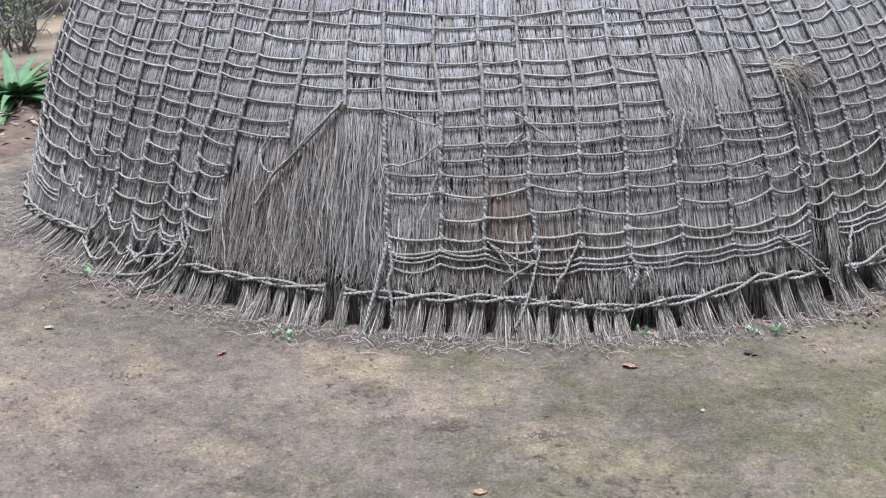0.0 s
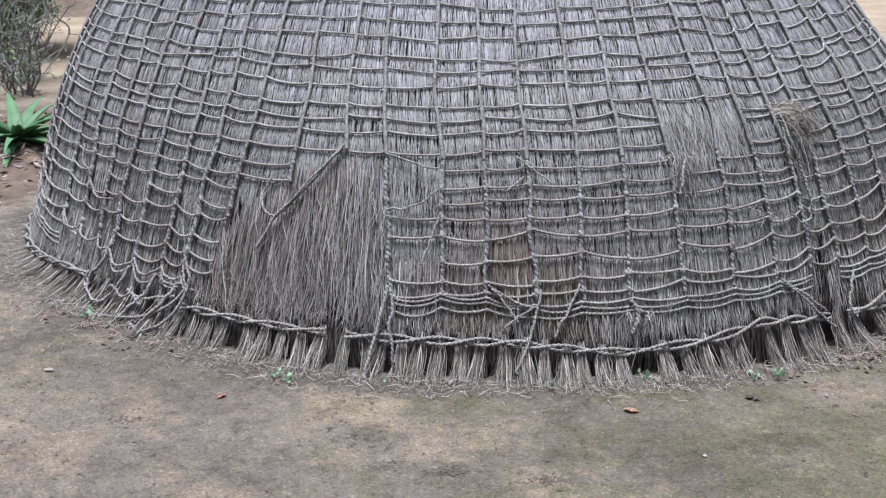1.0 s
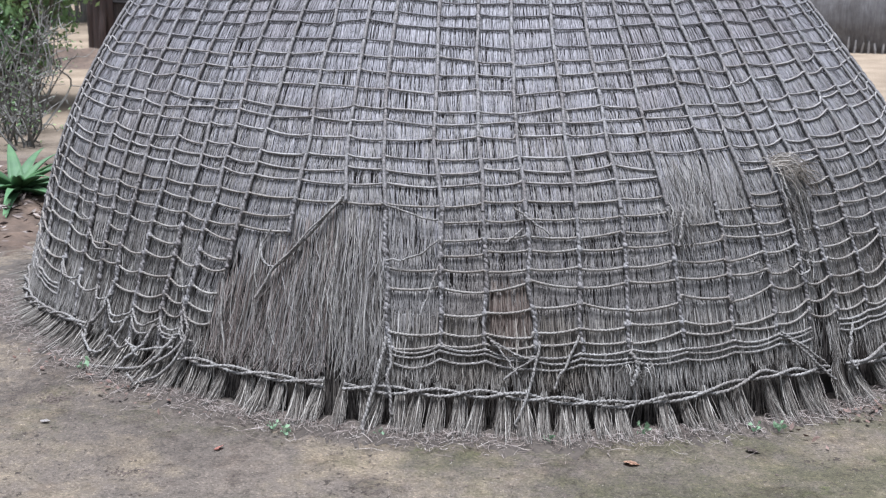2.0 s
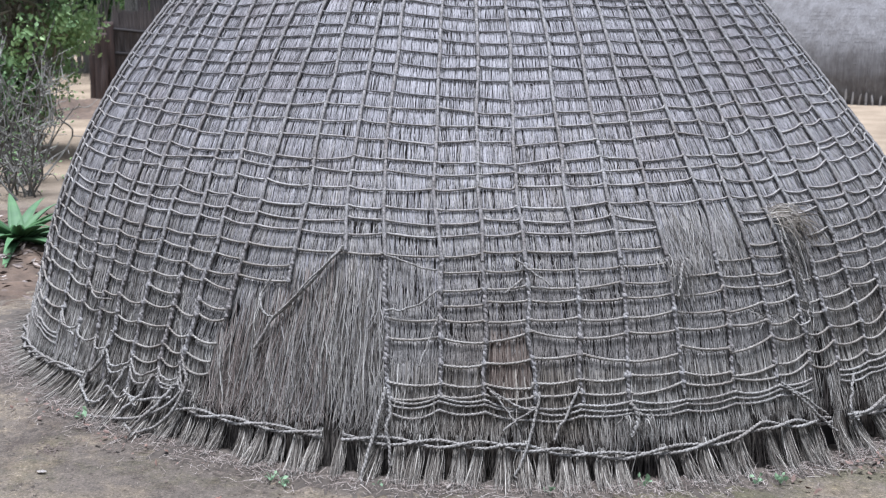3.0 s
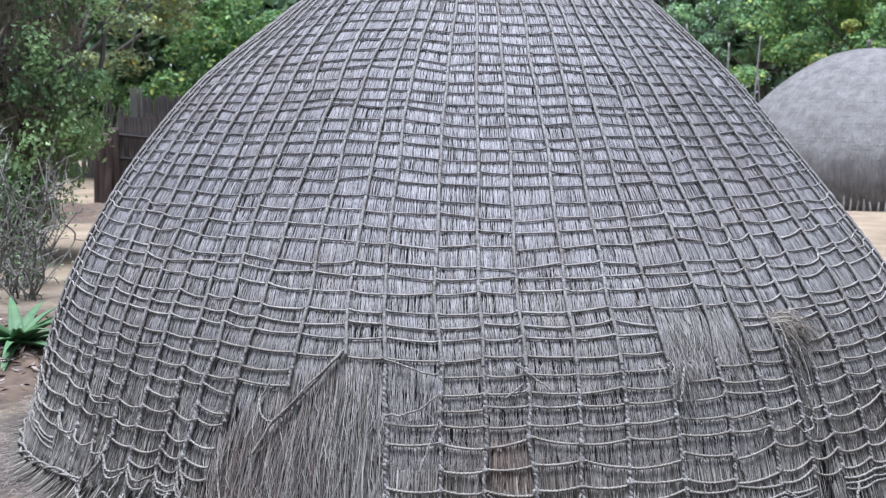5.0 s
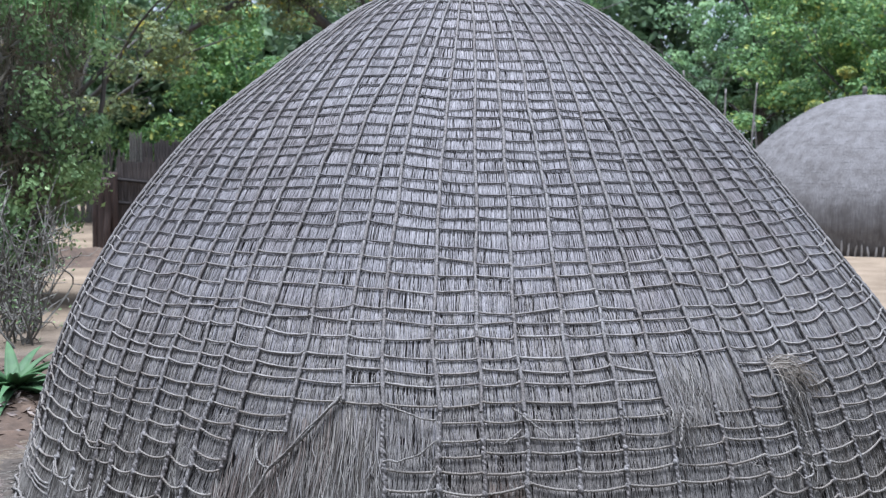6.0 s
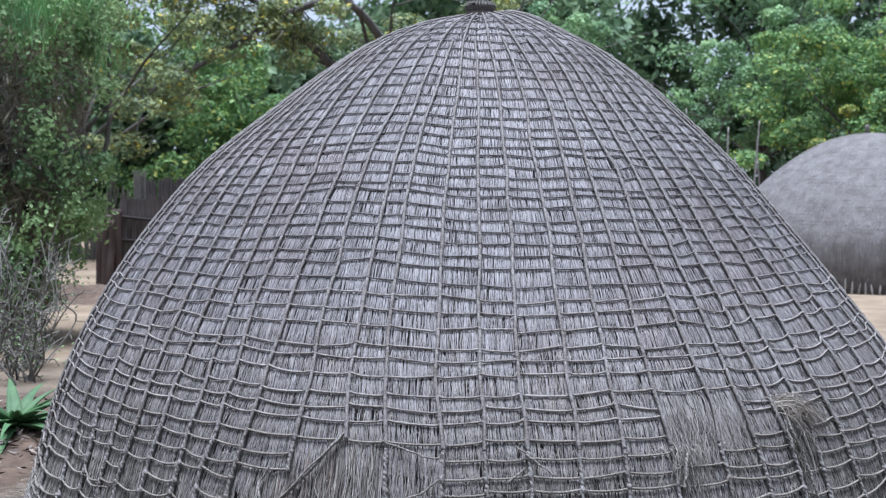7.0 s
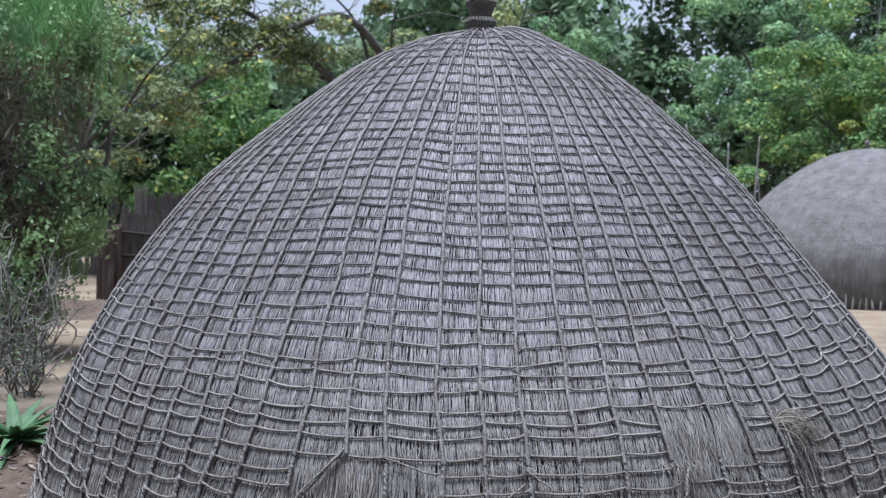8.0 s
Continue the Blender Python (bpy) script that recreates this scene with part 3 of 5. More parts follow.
# base rope: two strands that cross between the tassels
for ph0, ph1 in ((-199, -80), (-80, -46), (-31.5, -15.8), (-14.0, 33.5), (36.5, 80), (80, 161)):
    for turn in (0, 1):
        phi = np.arange(ph0, ph1, 0.17)
        wave = np.sin(np.radians(phi) * 41 + np.pi * turn + 0.8 * np.sin(phi * 0.21))
        z = base_z((phi + 180) % 360 - 180) + 0.011 * wave
        line = on_hut(phi, s_of(z), 0.034 + 0.010 * np.cos(np.radians(phi) * 41 + np.pi * turn))
        if abs(ph0 + ph1) < 140:
            part_np("base_rope", *laid_rope(line, 0.0066, normal_at(phi, s_of(z)), 28.0, 5, 0.0048), ROPE, hut, smooth=True)
        else:
            part_np("base_rope", *tube(line[::4], 0.010, 5), ROPE, hut, smooth=True)


# thatch
def in_big_patch(phi, z):
    left = np.interp(z, [0.1, 0.3, 0.5, 0.72], [-31, -29.5, -27.5, -16.5])
    right = np.interp(z, [0.1, 0.36, 0.72], [-10.5, -10.3, -11.4])
    return (phi > left) & (phi < right) & (z < 0.735)


def thatch_blades(count, phi0, phi1, width, z0=0.13, z1=2.44, length=(0.10, 0.26), seed=1, messy=1.0, raise_=0.010, bend=0.0, keep=None, foot=0.0, points=4, clump=0.0, wave=0.0, gather=0.8):
    g = np.random.default_rng(seed)
    s_lo, s_hi = s_of(z0), s_of(z1)
    # more blades where the rings are wide
    s = g.uniform(s_lo, s_hi, count * 3)
    r = np.interp(s, PS, PR)
    s = s[g.random(len(s)) < (r + 0.12) / 2.3][:count]
    n = len(s)
    phi = g.uniform(phi0, phi1, n)
    if keep is not None:
        ok = keep(phi, np.interp(s, PS, PZ))
        s, phi = s[ok], phi[ok]
        n = len(s)
    r = np.maximum(np.interp(s, PS, PR), 0.08)
    ln = g.uniform(*length, n)
    lean = g.normal(0, 0.035 * messy, n) + 0.05 * messy * np.sin(phi * 0.35) * np.sin(s * 4)
    if foot:
        low = np.maximum(foot, s_of(base_z(phi)) + 0.01) if foot > 0 else s_of(base_z(phi)) + 0.005
        low = low + 0.035 * g.random(n) ** 2 + 0.018 * np.sin(phi * 2.9) + 0.012 * np.sin(phi * 7.3 + 1)
        ln = np.minimum(ln, np.maximum(s - low, 0.03))
    k = points
    t = np.linspace(0, 1, k)[None]
    sp = s[:, None] - ln[:, None] * t
    curve = g.normal(0, 0.012 * messy, n)[:, None] * t ** 2
    pp = phi[:, None] + np.degrees((lean[:, None] * ln[:, None] * t + curve) / r[:, None])
    if wave:
        pp = pp + np.degrees(wave / r[:, None]) * g.normal(0, 1, n)[:, None] * np.sin(g.uniform(3, 9, n)[:, None] * t + g.uniform(0, 6, n)[:, None]) * t
    if clump:
        row = np.floor(s / 0.17)
        centre = (np.floor(phi / clump + 0.37 * row) + 0.5 - 0.37 * row) * clump + 0.3 * clump * np.sin(phi * 3.1 + row * 2)
        pp = pp + (centre[:, None] - phi[:, None]) * gather * t ** 1.5
    base = g.uniform(-0.006, 0.004, n)[:, None]
    lift = base + g.uniform(0.3, 1.0, n)[:, None] * raise_ * t + bend * g.random(n)[:, None] * t ** 2
    P = on_hut(pp, sp, lift)
    N = normal_at(pp, sp)
    T = np.gradient(P, axis=1)
    X = np.cross(T, N)
    X /= np.linalg.norm(X, axis=-1, keepdims=True) + 1e-9
    w = g.uniform(0.6, 1.3, n)[:, None] * width * np.interp(np.linspace(0, 1, k), [0, 0.3, 0.66, 1], [0.9, 1.0, 0.9, 0.35])[None]
    return strips(P, X, w, N)


def slit(phi, z):
    """Rents in the grass near the foot."""
    out = np.zeros(np.shape(phi), bool)
    for a, wide, top in ((33.6, 1.25, 0.47), (38.3, 1.0, 0.36), (42.0, 0.5, 0.30), (28.8, 0.35, 0.22), (-48.5, 0.5, 0.34), (-36.5, 0.5, 0.26), (24.0, 0.4, 0.20)):
        out |= (np.abs(phi - a - 0.5 * np.sin(z * 31 + a)) < wide * np.clip((top - z) / 0.18, 0, 1)) & (z < top + 0.05)
    return out


# share of the lightened upper grass grows with height
grow = lambda p, z: np.mod(np.abs(np.sin(p * 91.3 + z * 517.7)) * 43.7, 1.0) < np.clip((z - 0.52) / 0.75, 0, 1)
CELLS = [(i, k) for i in range(NR) if front(i) for k in range(1, len(rows))]


def course_blades(pick, each, width, seed, mess, use=(0, 1, 2, 3)):
    """Grass laid course by course: pinched in under every cord, swelling out over the next one down, with gaps under the cords."""
    g = np.random.default_rng(seed)
    got = []
    for i, k in CELLS:
        zu, zd = (row_z(k, i), row_z(k, i + 1)), (row_z(k - 1, i), row_z(k - 1, i + 1))
        r = float(np.interp(s_of(rows[k]), PS, PR))
        wide = math.radians(abs(rope_phi(i + 1, rows[k]) - rope_phi(i, rows[k]))) * r
        n = int(wide * each * (0.75 + 0.5 * g.random()) * (1.0 if has_cord(i, rows[k]) else 0.42))
        u = g.random(n)
        top, low = zu[0] + (zu[1] - zu[0]) * u, zd[0] + (zd[1] - zd[0]) * u
        pt = rope_phi(i, rows[k]) + (rope_phi(i + 1, rows[k]) - rope_phi(i, rows[k])) * u
        pl = rope_phi(i, rows[k - 1]) + (rope_phi(i + 1, rows[k - 1]) - rope_phi(i, rows[k - 1])) * u
        tied = np.full(n, has_cord(i, rows[k]) * 1.0)
        tied_low = np.full(n, has_cord(i, rows[k - 1]) * 1.0)
        puff = np.full(n, g.uniform(0.5, 1.4) * (1.0 if rows[k] < 1.9 else 0.55))
        got.append(np.stack([top, low, pt, pl, tied, tied_low, puff, np.full(n, r)], -1))
    top, low, pt, pl, tied, tied_low, puff, r = np.vstack(got).T
    ok = pick(pt, top)
    top, low, pt, pl, tied, tied_low, puff, r = (q[ok] for q in (top, low, pt, pl, tied, tied_low, puff, r))
    n = len(top)
    st, sl = s_of(top), s_of(low)
    h = st - sl
    # some blades begin lower, and bundles part under the cord
    st = st - np.where(g.random(n) < 0.26 * mess, g.random(n) ** 1.5 * 0.5 * mess, -0.06 + 0.1 * g.random(n)) * h
    sl = sl - g.uniform(0.0, 0.010, n) - np.where(tied_low > 0, 0, 0.05)
    t = np.array([0, 0.18, 0.6, 1.0])[None]
    sp = st[:, None] - (st - sl)[:, None] * t
    bundle = np.degrees(0.012 / r)
    part_at = (np.round(pt / bundle + 0.35 * np.sin(top * 90)) - 0.35 * np.sin(top * 90)) * bundle
    lean = np.degrees(g.normal(0, 0.0022 * mess, n) / r)
    pp = pt[:, None] + (pl - pt)[:, None] * t + lean[:, None] * t + ((part_at - pt) * 0.42 * np.clip(mess, 0, 1.3))[:, None] * np.array([1, 0.7, 0.15, 0])[None]
    pp = pp + np.degrees(g.normal(0, 0.0022 * mess, (n, 4)) / r[:, None])
    shape = np.array([-0.0085, -0.0010, 0.0006, 0.0002])[None]
    slack = np.array([-0.001, 0.0, 0.001, 0.002])[None]
    lift = np.where(tied[:, None] > 0, shape * puff[:, None], slack) + g.uniform(-0.0025, 0.0018, n)[:, None] + g.normal(0, 0.0006 * mess, (n, 4))
    P, N = on_hut(pp, sp, lift), normal_at(pp, sp)
    P, N, k = P[:, list(use)], N[:, list(use)], len(use)
    T = np.gradient(P, axis=1)
    X = np.cross(T, N)
    X /= np.linalg.norm(X, axis=-1, keepdims=True) + 1e-9
    w = (g.uniform(0.6, 1.35, n)[:, None] * width * np.array([0.9, 1.0, 0.95, 0.45])[list(use)][None])[..., None]
    # a flat blade each, turned a little about its length
    side = X + N * g.normal(0, 0.38, n)[:, None, None]
    v = np.stack([P - side * w, P + side * w], 2).reshape(-1, 3)
    q = (np.arange(n) * 2 * k)[:, None, None] + (np.arange(k - 1) * 2)[None, :, None] + np.array([0, 1, 3, 2])[None, None]
    return v, q.reshape(-1, 4)


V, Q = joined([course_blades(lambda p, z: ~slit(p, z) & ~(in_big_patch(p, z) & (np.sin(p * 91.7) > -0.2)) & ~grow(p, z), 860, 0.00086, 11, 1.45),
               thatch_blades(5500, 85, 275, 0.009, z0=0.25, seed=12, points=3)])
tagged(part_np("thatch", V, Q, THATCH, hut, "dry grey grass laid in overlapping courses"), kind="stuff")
V, Q = joined([course_blades(grow, 980, 0.00080, 21, 1.1, (0, 1, 3)), thatch_blades(2200, -85, 85, 0.0012, z0=2.36, length=(0.04, 0.09), seed=22, points=3, raise_=0.004)])
tagged(part_np("upper_thatch", V, Q, TOPLIT, hut, "upper grey grass in tight courses, lightened for the light from above"), kind="stuff")
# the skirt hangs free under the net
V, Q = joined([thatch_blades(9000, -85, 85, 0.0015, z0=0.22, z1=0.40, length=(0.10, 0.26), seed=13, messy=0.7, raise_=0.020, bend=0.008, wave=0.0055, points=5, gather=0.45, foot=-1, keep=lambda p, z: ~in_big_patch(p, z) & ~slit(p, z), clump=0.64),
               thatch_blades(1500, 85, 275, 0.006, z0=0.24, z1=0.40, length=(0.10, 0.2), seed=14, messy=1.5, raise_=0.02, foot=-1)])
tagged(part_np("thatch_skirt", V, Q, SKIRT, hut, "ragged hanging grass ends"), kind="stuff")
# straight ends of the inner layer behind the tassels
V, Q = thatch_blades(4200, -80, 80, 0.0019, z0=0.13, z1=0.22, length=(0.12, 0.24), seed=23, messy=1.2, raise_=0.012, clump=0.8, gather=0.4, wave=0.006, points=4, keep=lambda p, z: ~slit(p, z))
tagged(part_np("inner_fringe", V, Q, GAPSHADE, hut, "grass ends coloured dark as the shade behind the tassels"), kind="stuff")
# the bare patch: long loose grass, browner on its weather side
def patch_blades(count, material, seed, side, label):
    keep = lambda p, z: in_big_patch(p, z - 0.03) & ~((np.abs(p + 15.4) < 0.75 * np.clip((0.47 - z) / 0.2, 0, 1)) & (z < 0.47)) & side(p + 2.5 * np.sin(p * 5.1))
    V, Q = thatch_blades(count, -32, -10, 0.0013, z0=0.20, z1=0.80, length=(0.12, 0.40), seed=seed, messy=1.1, raise_=0.026, bend=0.012, foot=s_of(0.145), clump=0.42, wave=0.014, points=6, keep=keep)
    tagged(part_np("bare_thatch", V, Q, material, hut, label), kind="stuff")


patch_blades(1350, TASSEL, 15, lambda p: p > -20.5, "loose long grass where the net is torn away")
patch_blades(600, THATCH, 18, lambda p: p > -22, "loose long grey grass where the net is torn away")
patch_blades(1150, TASSEL, 19, lambda p: p <= -19.5, "brownish loose grass where the net is torn away")
patch_blades(1300, BROWN, 20, lambda p: (p <= -18) & (p > -29.5), "reddish brown loose grass in the torn patch")
V, Q = joined([thatch_blades(330, 17.4, 26.6, 0.0012, z0=0.70, z1=0.90, length=(0.06, 0.17), seed=16, messy=1.2, raise_=0.005, bend=0.003, clump=0.3, wave=0.007, points=5), thatch_blades(60, 17.2, 19.6, 0.0012, z0=0.66, z1=0.84, length=(0.12, 0.22), seed=161, messy=1.8, raise_=0.02, bend=0.01, wave=0.010, points=6)])
tagged(part_np("bare_thatch", V, Q, THATCH, hut), kind="stuff")
V, Q = thatch_blades(150, 17.4, 27.0, 0.0013, z0=0.70, z1=0.89, length=(0.08, 0.20), seed=162, messy=1.6, raise_=0.010, bend=0.005, clump=0.5, wave=0.009, points=6)
tagged(part_np("bare_thatch", V, Q, TASSEL, hut), kind="stuff")
# old, long, brownish strands on both flanks, half pulled out of the net
for seed, n, a, b, z0, z1 in ((171, 1100, -60, -33, 0.24, 0.62), (172, 800, 29, 48, 0.18, 0.55)):
    V, Q = thatch_blades(n, a, b, 0.0013, z0=z0, z1=z1, length=(0.08, 0.22), seed=seed, messy=1.5, raise_=0.006, bend=0.004, clump=0.5, wave=0.008, points=5, foot=-1, keep=lambda p, z: ~slit(p, z))
    tagged(part_np("bare_thatch", V, Q, TASSEL, hut, "long brownish strands pulled loose"), kind="stuff")
# dark strands that stand in for shade in the gaps of both flanks
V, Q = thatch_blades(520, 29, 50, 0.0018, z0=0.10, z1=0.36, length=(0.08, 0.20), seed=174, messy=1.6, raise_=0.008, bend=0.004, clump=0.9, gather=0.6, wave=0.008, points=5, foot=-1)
tagged(part_np("bare_thatch", V, Q, GAPSHADE, hut, "strands coloured dark as the shade behind the torn edge"), kind="stuff")
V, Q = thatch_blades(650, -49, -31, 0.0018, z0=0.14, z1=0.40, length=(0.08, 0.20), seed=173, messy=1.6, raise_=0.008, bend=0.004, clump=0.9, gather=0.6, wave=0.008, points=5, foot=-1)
tagged(part_np("bare_thatch", V, Q, GAPSHADE, hut, "strands coloured dark as the shade behind the fallen ropes"), kind="stuff")
V, Q = thatch_blades(210, -0.9, 2.8, 0.0015, z0=0.36, z1=0.52, length=(0.10, 0.20), seed=17, messy=0.6, raise_=0.014, wave=0.004, points=5)
tagged(part_np("brown_thatch", V, Q, BROWN, hut, "browner grass of a later repair"), kind="stuff")


# tassels under the base rope
def tassel_mesh(seed, n=118):
    g = np.random.default_rng(seed)
    a = g.uniform(0, 2 * np.pi, n)
    d = np.sqrt(g.random(n))
    top = np.stack([0.011 * d * np.cos(a), 0.009 * d * np.sin(a), np.full(n, 0.02) + g.uniform(0, 0.02, n)], -1)
    low = np.stack([0.031 * d * np.cos(a) + g.normal(0, 0.005, n), -0.088 + 0.036 * d * np.sin(a) + g.normal(0, 0.012, n), -0.165 + np.abs(g.normal(0, 0.026, n)) - 0.008], -1)
    t = np.linspace(0, 1, 5)[None, :, None]
    P = top[:, None] + (low - top)[:, None] * t
    P += g.normal(0, 0.006, (n, 1, 3)) * np.sin(np.pi * t)
    P += g.normal(0, 0.0042, (n, 1, 3)) * np.sin(g.uniform(5, 12, (n, 1, 1)) * t + g.uniform(0, 6, (n, 1, 1))) * t
    P[..., :2] -= ((low - top)[:, None, :2]) * (t * (1 - t)) * 0.8
    T = np.gradient(P, axis=1)
    out = np.stack([np.cos(a), np.sin(a) - 0.6, np.zeros(n)], -1)
    out /= np.linalg.norm(out, axis=1)[:, None]
    out = np.broadcast_to(out[:, None], P.shape)
    X = np.cross(T, out)
    X /= np.linalg.norm(X, axis=-1, keepdims=True) + 1e-9
    w = g.uniform(0.6, 1.35, n)[:, None] * 0.00115 * np.array([1, 1, 0.95, 0.8, 0.4])[None]
    V, Q = strips(P, X, w, out)
    return mesh_np("tassel", V, Q, TASSEL)


TASSELS = [tassel_mesh(100 + q) for q in range(9)]
PLAIN_TASSEL = tassel_mesh(120, 16)
phi = -180.0
while phi < 178:
    phi += 1.92 + rng.normal(0, 0.22)
    skip = -15.7 < phi < -14.3 or 11.2 < phi < 14.0 or 23.0 < phi < 24.8 or 32.2 < phi < 34.5 or 38.0 < phi < 39.2
    if skip:
        continue
    z = float(base_z(phi))
    at = on_hut(phi, s_of(z), 0.006)
    gz = float(ground_z(HX + at[0] * 1.03, HY + at[1] * 1.03))
    ob = new("tassel", TASSELS[int(rng.integers(9))] if abs(phi) < 80 else PLAIN_TASSEL)
    ob.parent = hut
    tall = (z - gz) / 0.165
    splay = float(np.interp(phi, (-62, -46, -34, -28), (1.05, 1.15, 1.15, 1.0)))
    ob.matrix_basis = pose(*at, 0, rng.normal(0, 5), phi + rng.normal(0, 5)) @ Matrix.Diagonal((rng.uniform(0.8, 1.2) * splay, rng.uniform(0.9, 1.3) * splay, tall * rng.uniform(0.92, 1.10), 1))


# loose ropes, by angle, height and lift
def loose_rope(points, rad=0.0085, name="loose_rope"):
    pts = smooth_line(points, 14)
    line = on_hut(pts[:, 0], s_of(pts[:, 1]), pts[:, 2])
    line = resample(line, 0.0045)
    line = line + np.stack([np.interp(np.arange(len(line)), np.linspace(0, len(line), 9), WEAR.normal(0, 0.0022, 9)) for _ in range(3)], 1)
    c = line - np.array([0, 0, 0.3])
    return part_np(name, *laid_rope(line, rad * 0.60, c / np.linalg.norm(c, axis=1)[:, None], 28.0), ROPE, hut, smooth=True)


loose_rope([(-15.2, 0.75, 0.018), (-17.0, 0.68, 0.02), (-19.4, 0.58, 0.024), (-21.7, 0.50, 0.028), (-22.4, 0.45, 0.03), (-23.4, 0.39, 0.03)], 0.010)
loose_rope([(-15.4, 0.735, 0.03), (-17.4, 0.665, 0.032), (-19.8, 0.57, 0.036), (-21.9, 0.495, 0.04)], 0.007)
loose_rope([(-22.6, 0.63, 0.018), (-23.5, 0.575, 0.02), (-23.2, 0.53, 0.028), (-22.4, 0.505, 0.03), (-21.5, 0.50, 0.03)], 0.0075)
loose_rope([(-11.4, 0.735, 0.02), (-9.2, 0.715, 0.02), (-7.3, 0.69, 0.02), (-5.7, 0.685, 0.02)], 0.0065)
loose_rope([(-10.6, 0.55, 0.02), (-9.0, 0.555, 0.024), (-7.2, 0.58, 0.024), (-5.7, 0.62, 0.02)], 0.0068)
loose_rope([(-5.6, 0.54, 0.022), (-6.2, 0.48, 0.028), (-7.0, 0.41, 0.03), (-7.2, 0.375, 0.032)], 0.0072)
loose_rope([(-10.2, 0.30, 0.03), (-10.6, 0.22, 0.045), (-11.2, 0.12, 0.06), (-11.6, 0.03, 0.09), (-11.4, -0.02, 0.11)], 0.012)
loose_rope([(-10.0, 0.29, 0.035), (-9.6, 0.22, 0.05), (-9.9, 0.18, 0.06), (-9.5, 0.12, 0.065), (-9.4, 0.05, 0.07)], 0.010)
loose_rope([(1.6, 0.73, 0.018), (2.6, 0.70, 0.022), (4.0, 0.66, 0.026), (4.9, 0.635, 0.028)], 0.007)
loose_rope([(2.4, 0.66, 0.018), (1.4, 0.635, 0.022), (0.6, 0.615, 0.022)], 0.006)
loose_rope([(-1.2, 0.31, 0.02), (0.2, 0.28, 0.024), (1.6, 0.25, 0.024), (3.2, 0.235, 0.026)], 0.0075)
loose_rope([(-0.8, 0.30, 0.024), (0.4, 0.245, 0.03), (1.5, 0.19, 0.036)], 0.007)
loose_rope([(3.3, 0.24, 0.026), (1.8, 0.215, 0.03), (0.2, 0.17, 0.036)], 0.007)
loose_rope([(3.5, 0.30, 0.02), (3.2, 0.24, 0.03), (2.6, 0.16, 0.045), (1.9, 0.09, 0.055), (1.5, 0.045, 0.06), (1.2, 0.03, 0.06), (1.5, 0.02, 0.06)], 0.0085)
loose_rope([(7.2, 0.31, 0.02), (6.2, 0.24, 0.026), (5.2, 0.18, 0.034), (4.7, 0.14, 0.036)], 0.0085)
loose_rope([(11.8, 0.25, 0.02), (12.4, 0.21, 0.03), (12.2, 0.17, 0.04), (11.6, 0.14, 0.04)], 0.015)
loose_rope([(18.6, 0.69, 0.03), (17.9, 0.64, 0.035), (17.4, 0.58, 0.035)], 0.010)
loose_rope([(27.6, 0.25, 0.02), (29.6, 0.19, 0.035), (31.8, 0.10, 0.05), (33.0, 0.05, 0.07)], 0.0095)
loose_rope([(27.9, 0.25, 0.02), (30.2, 0.185, 0.04), (32.6, 0.11, 0.05)], 0.0085)
loose_rope([(31.6, 0.76, 0.02), (31.1, 0.70, 0.03), (31.2, 0.65, 0.03)], 0.008)
loose_rope([(31.9, 0.77, 0.02), (32.2, 0.66, 0.03), (32.6, 0.56, 0.03), (33.0, 0.45, 0.03)], 0.0095)
loose_rope([(30.0, 0.47, 0.02), (31.2, 0.435, 0.03), (32.2, 0.44, 0.03), (32.6, 0.48, 0.03)], 0.007)
loose_rope([(37.6, 0.22, 0.03), (36.8, 0.17, 0.04), (36.0, 0.10, 0.05), (36.6, 0.06, 0.06)], 0.010)
loose_rope([(35.5, 0.09, 0.05), (38.5, 0.08, 0.05), (41.0, 0.10, 0.05), (44.0, 0.11, 0.04), (48.0, 0.10, 0.04)], 0.011)
# the fallen tangle on the other flank
loose_rope([(-32.2, 0.33, 0.02), (-31.3, 0.28, 0.03), (-30.6, 0.25, 0.04), (-31.0, 0.20, 0.05), (-32.5, 0.14, 0.06), (-35.5, 0.08, 0.08), (-40.0, 0.05, 0.10), (-44.5, 0.03, 0.11), (-47.5, 0.0, 0.13)], 0.010)
loose_rope([(-30.6, 0.25, 0.03), (-30.9, 0.17, 0.06), (-32.4, 0.08, 0.08), (-35.0, 0.03, 0.11), (-37.5, 0.0, 0.13), (-39.0, -0.04, 0.14)], 0.011)
loose_rope([(-36.0, 0.06, 0.11), (-34.5, 0.04, 0.12), (-33.2, 0.06, 0.10)], 0.009)
loose_rope([(-43.0, 0.30, 0.02), (-43.6, 0.22, 0.04), (-45.2, 0.15, 0.05), (-45.0, 0.11, 0.06)], 0.014)
def festoon(a, za, b, zb, sag, rad):
    """A slack cord slung between two upright ropes."""
    t = np.linspace(0, 1, 7)
    loose_rope(np.stack([a + (b - a) * t, za + (zb - za) * t - 4 * sag * t * (1 - t), 0.020 + 0.022 * np.sin(np.pi * t)], -1), rad)


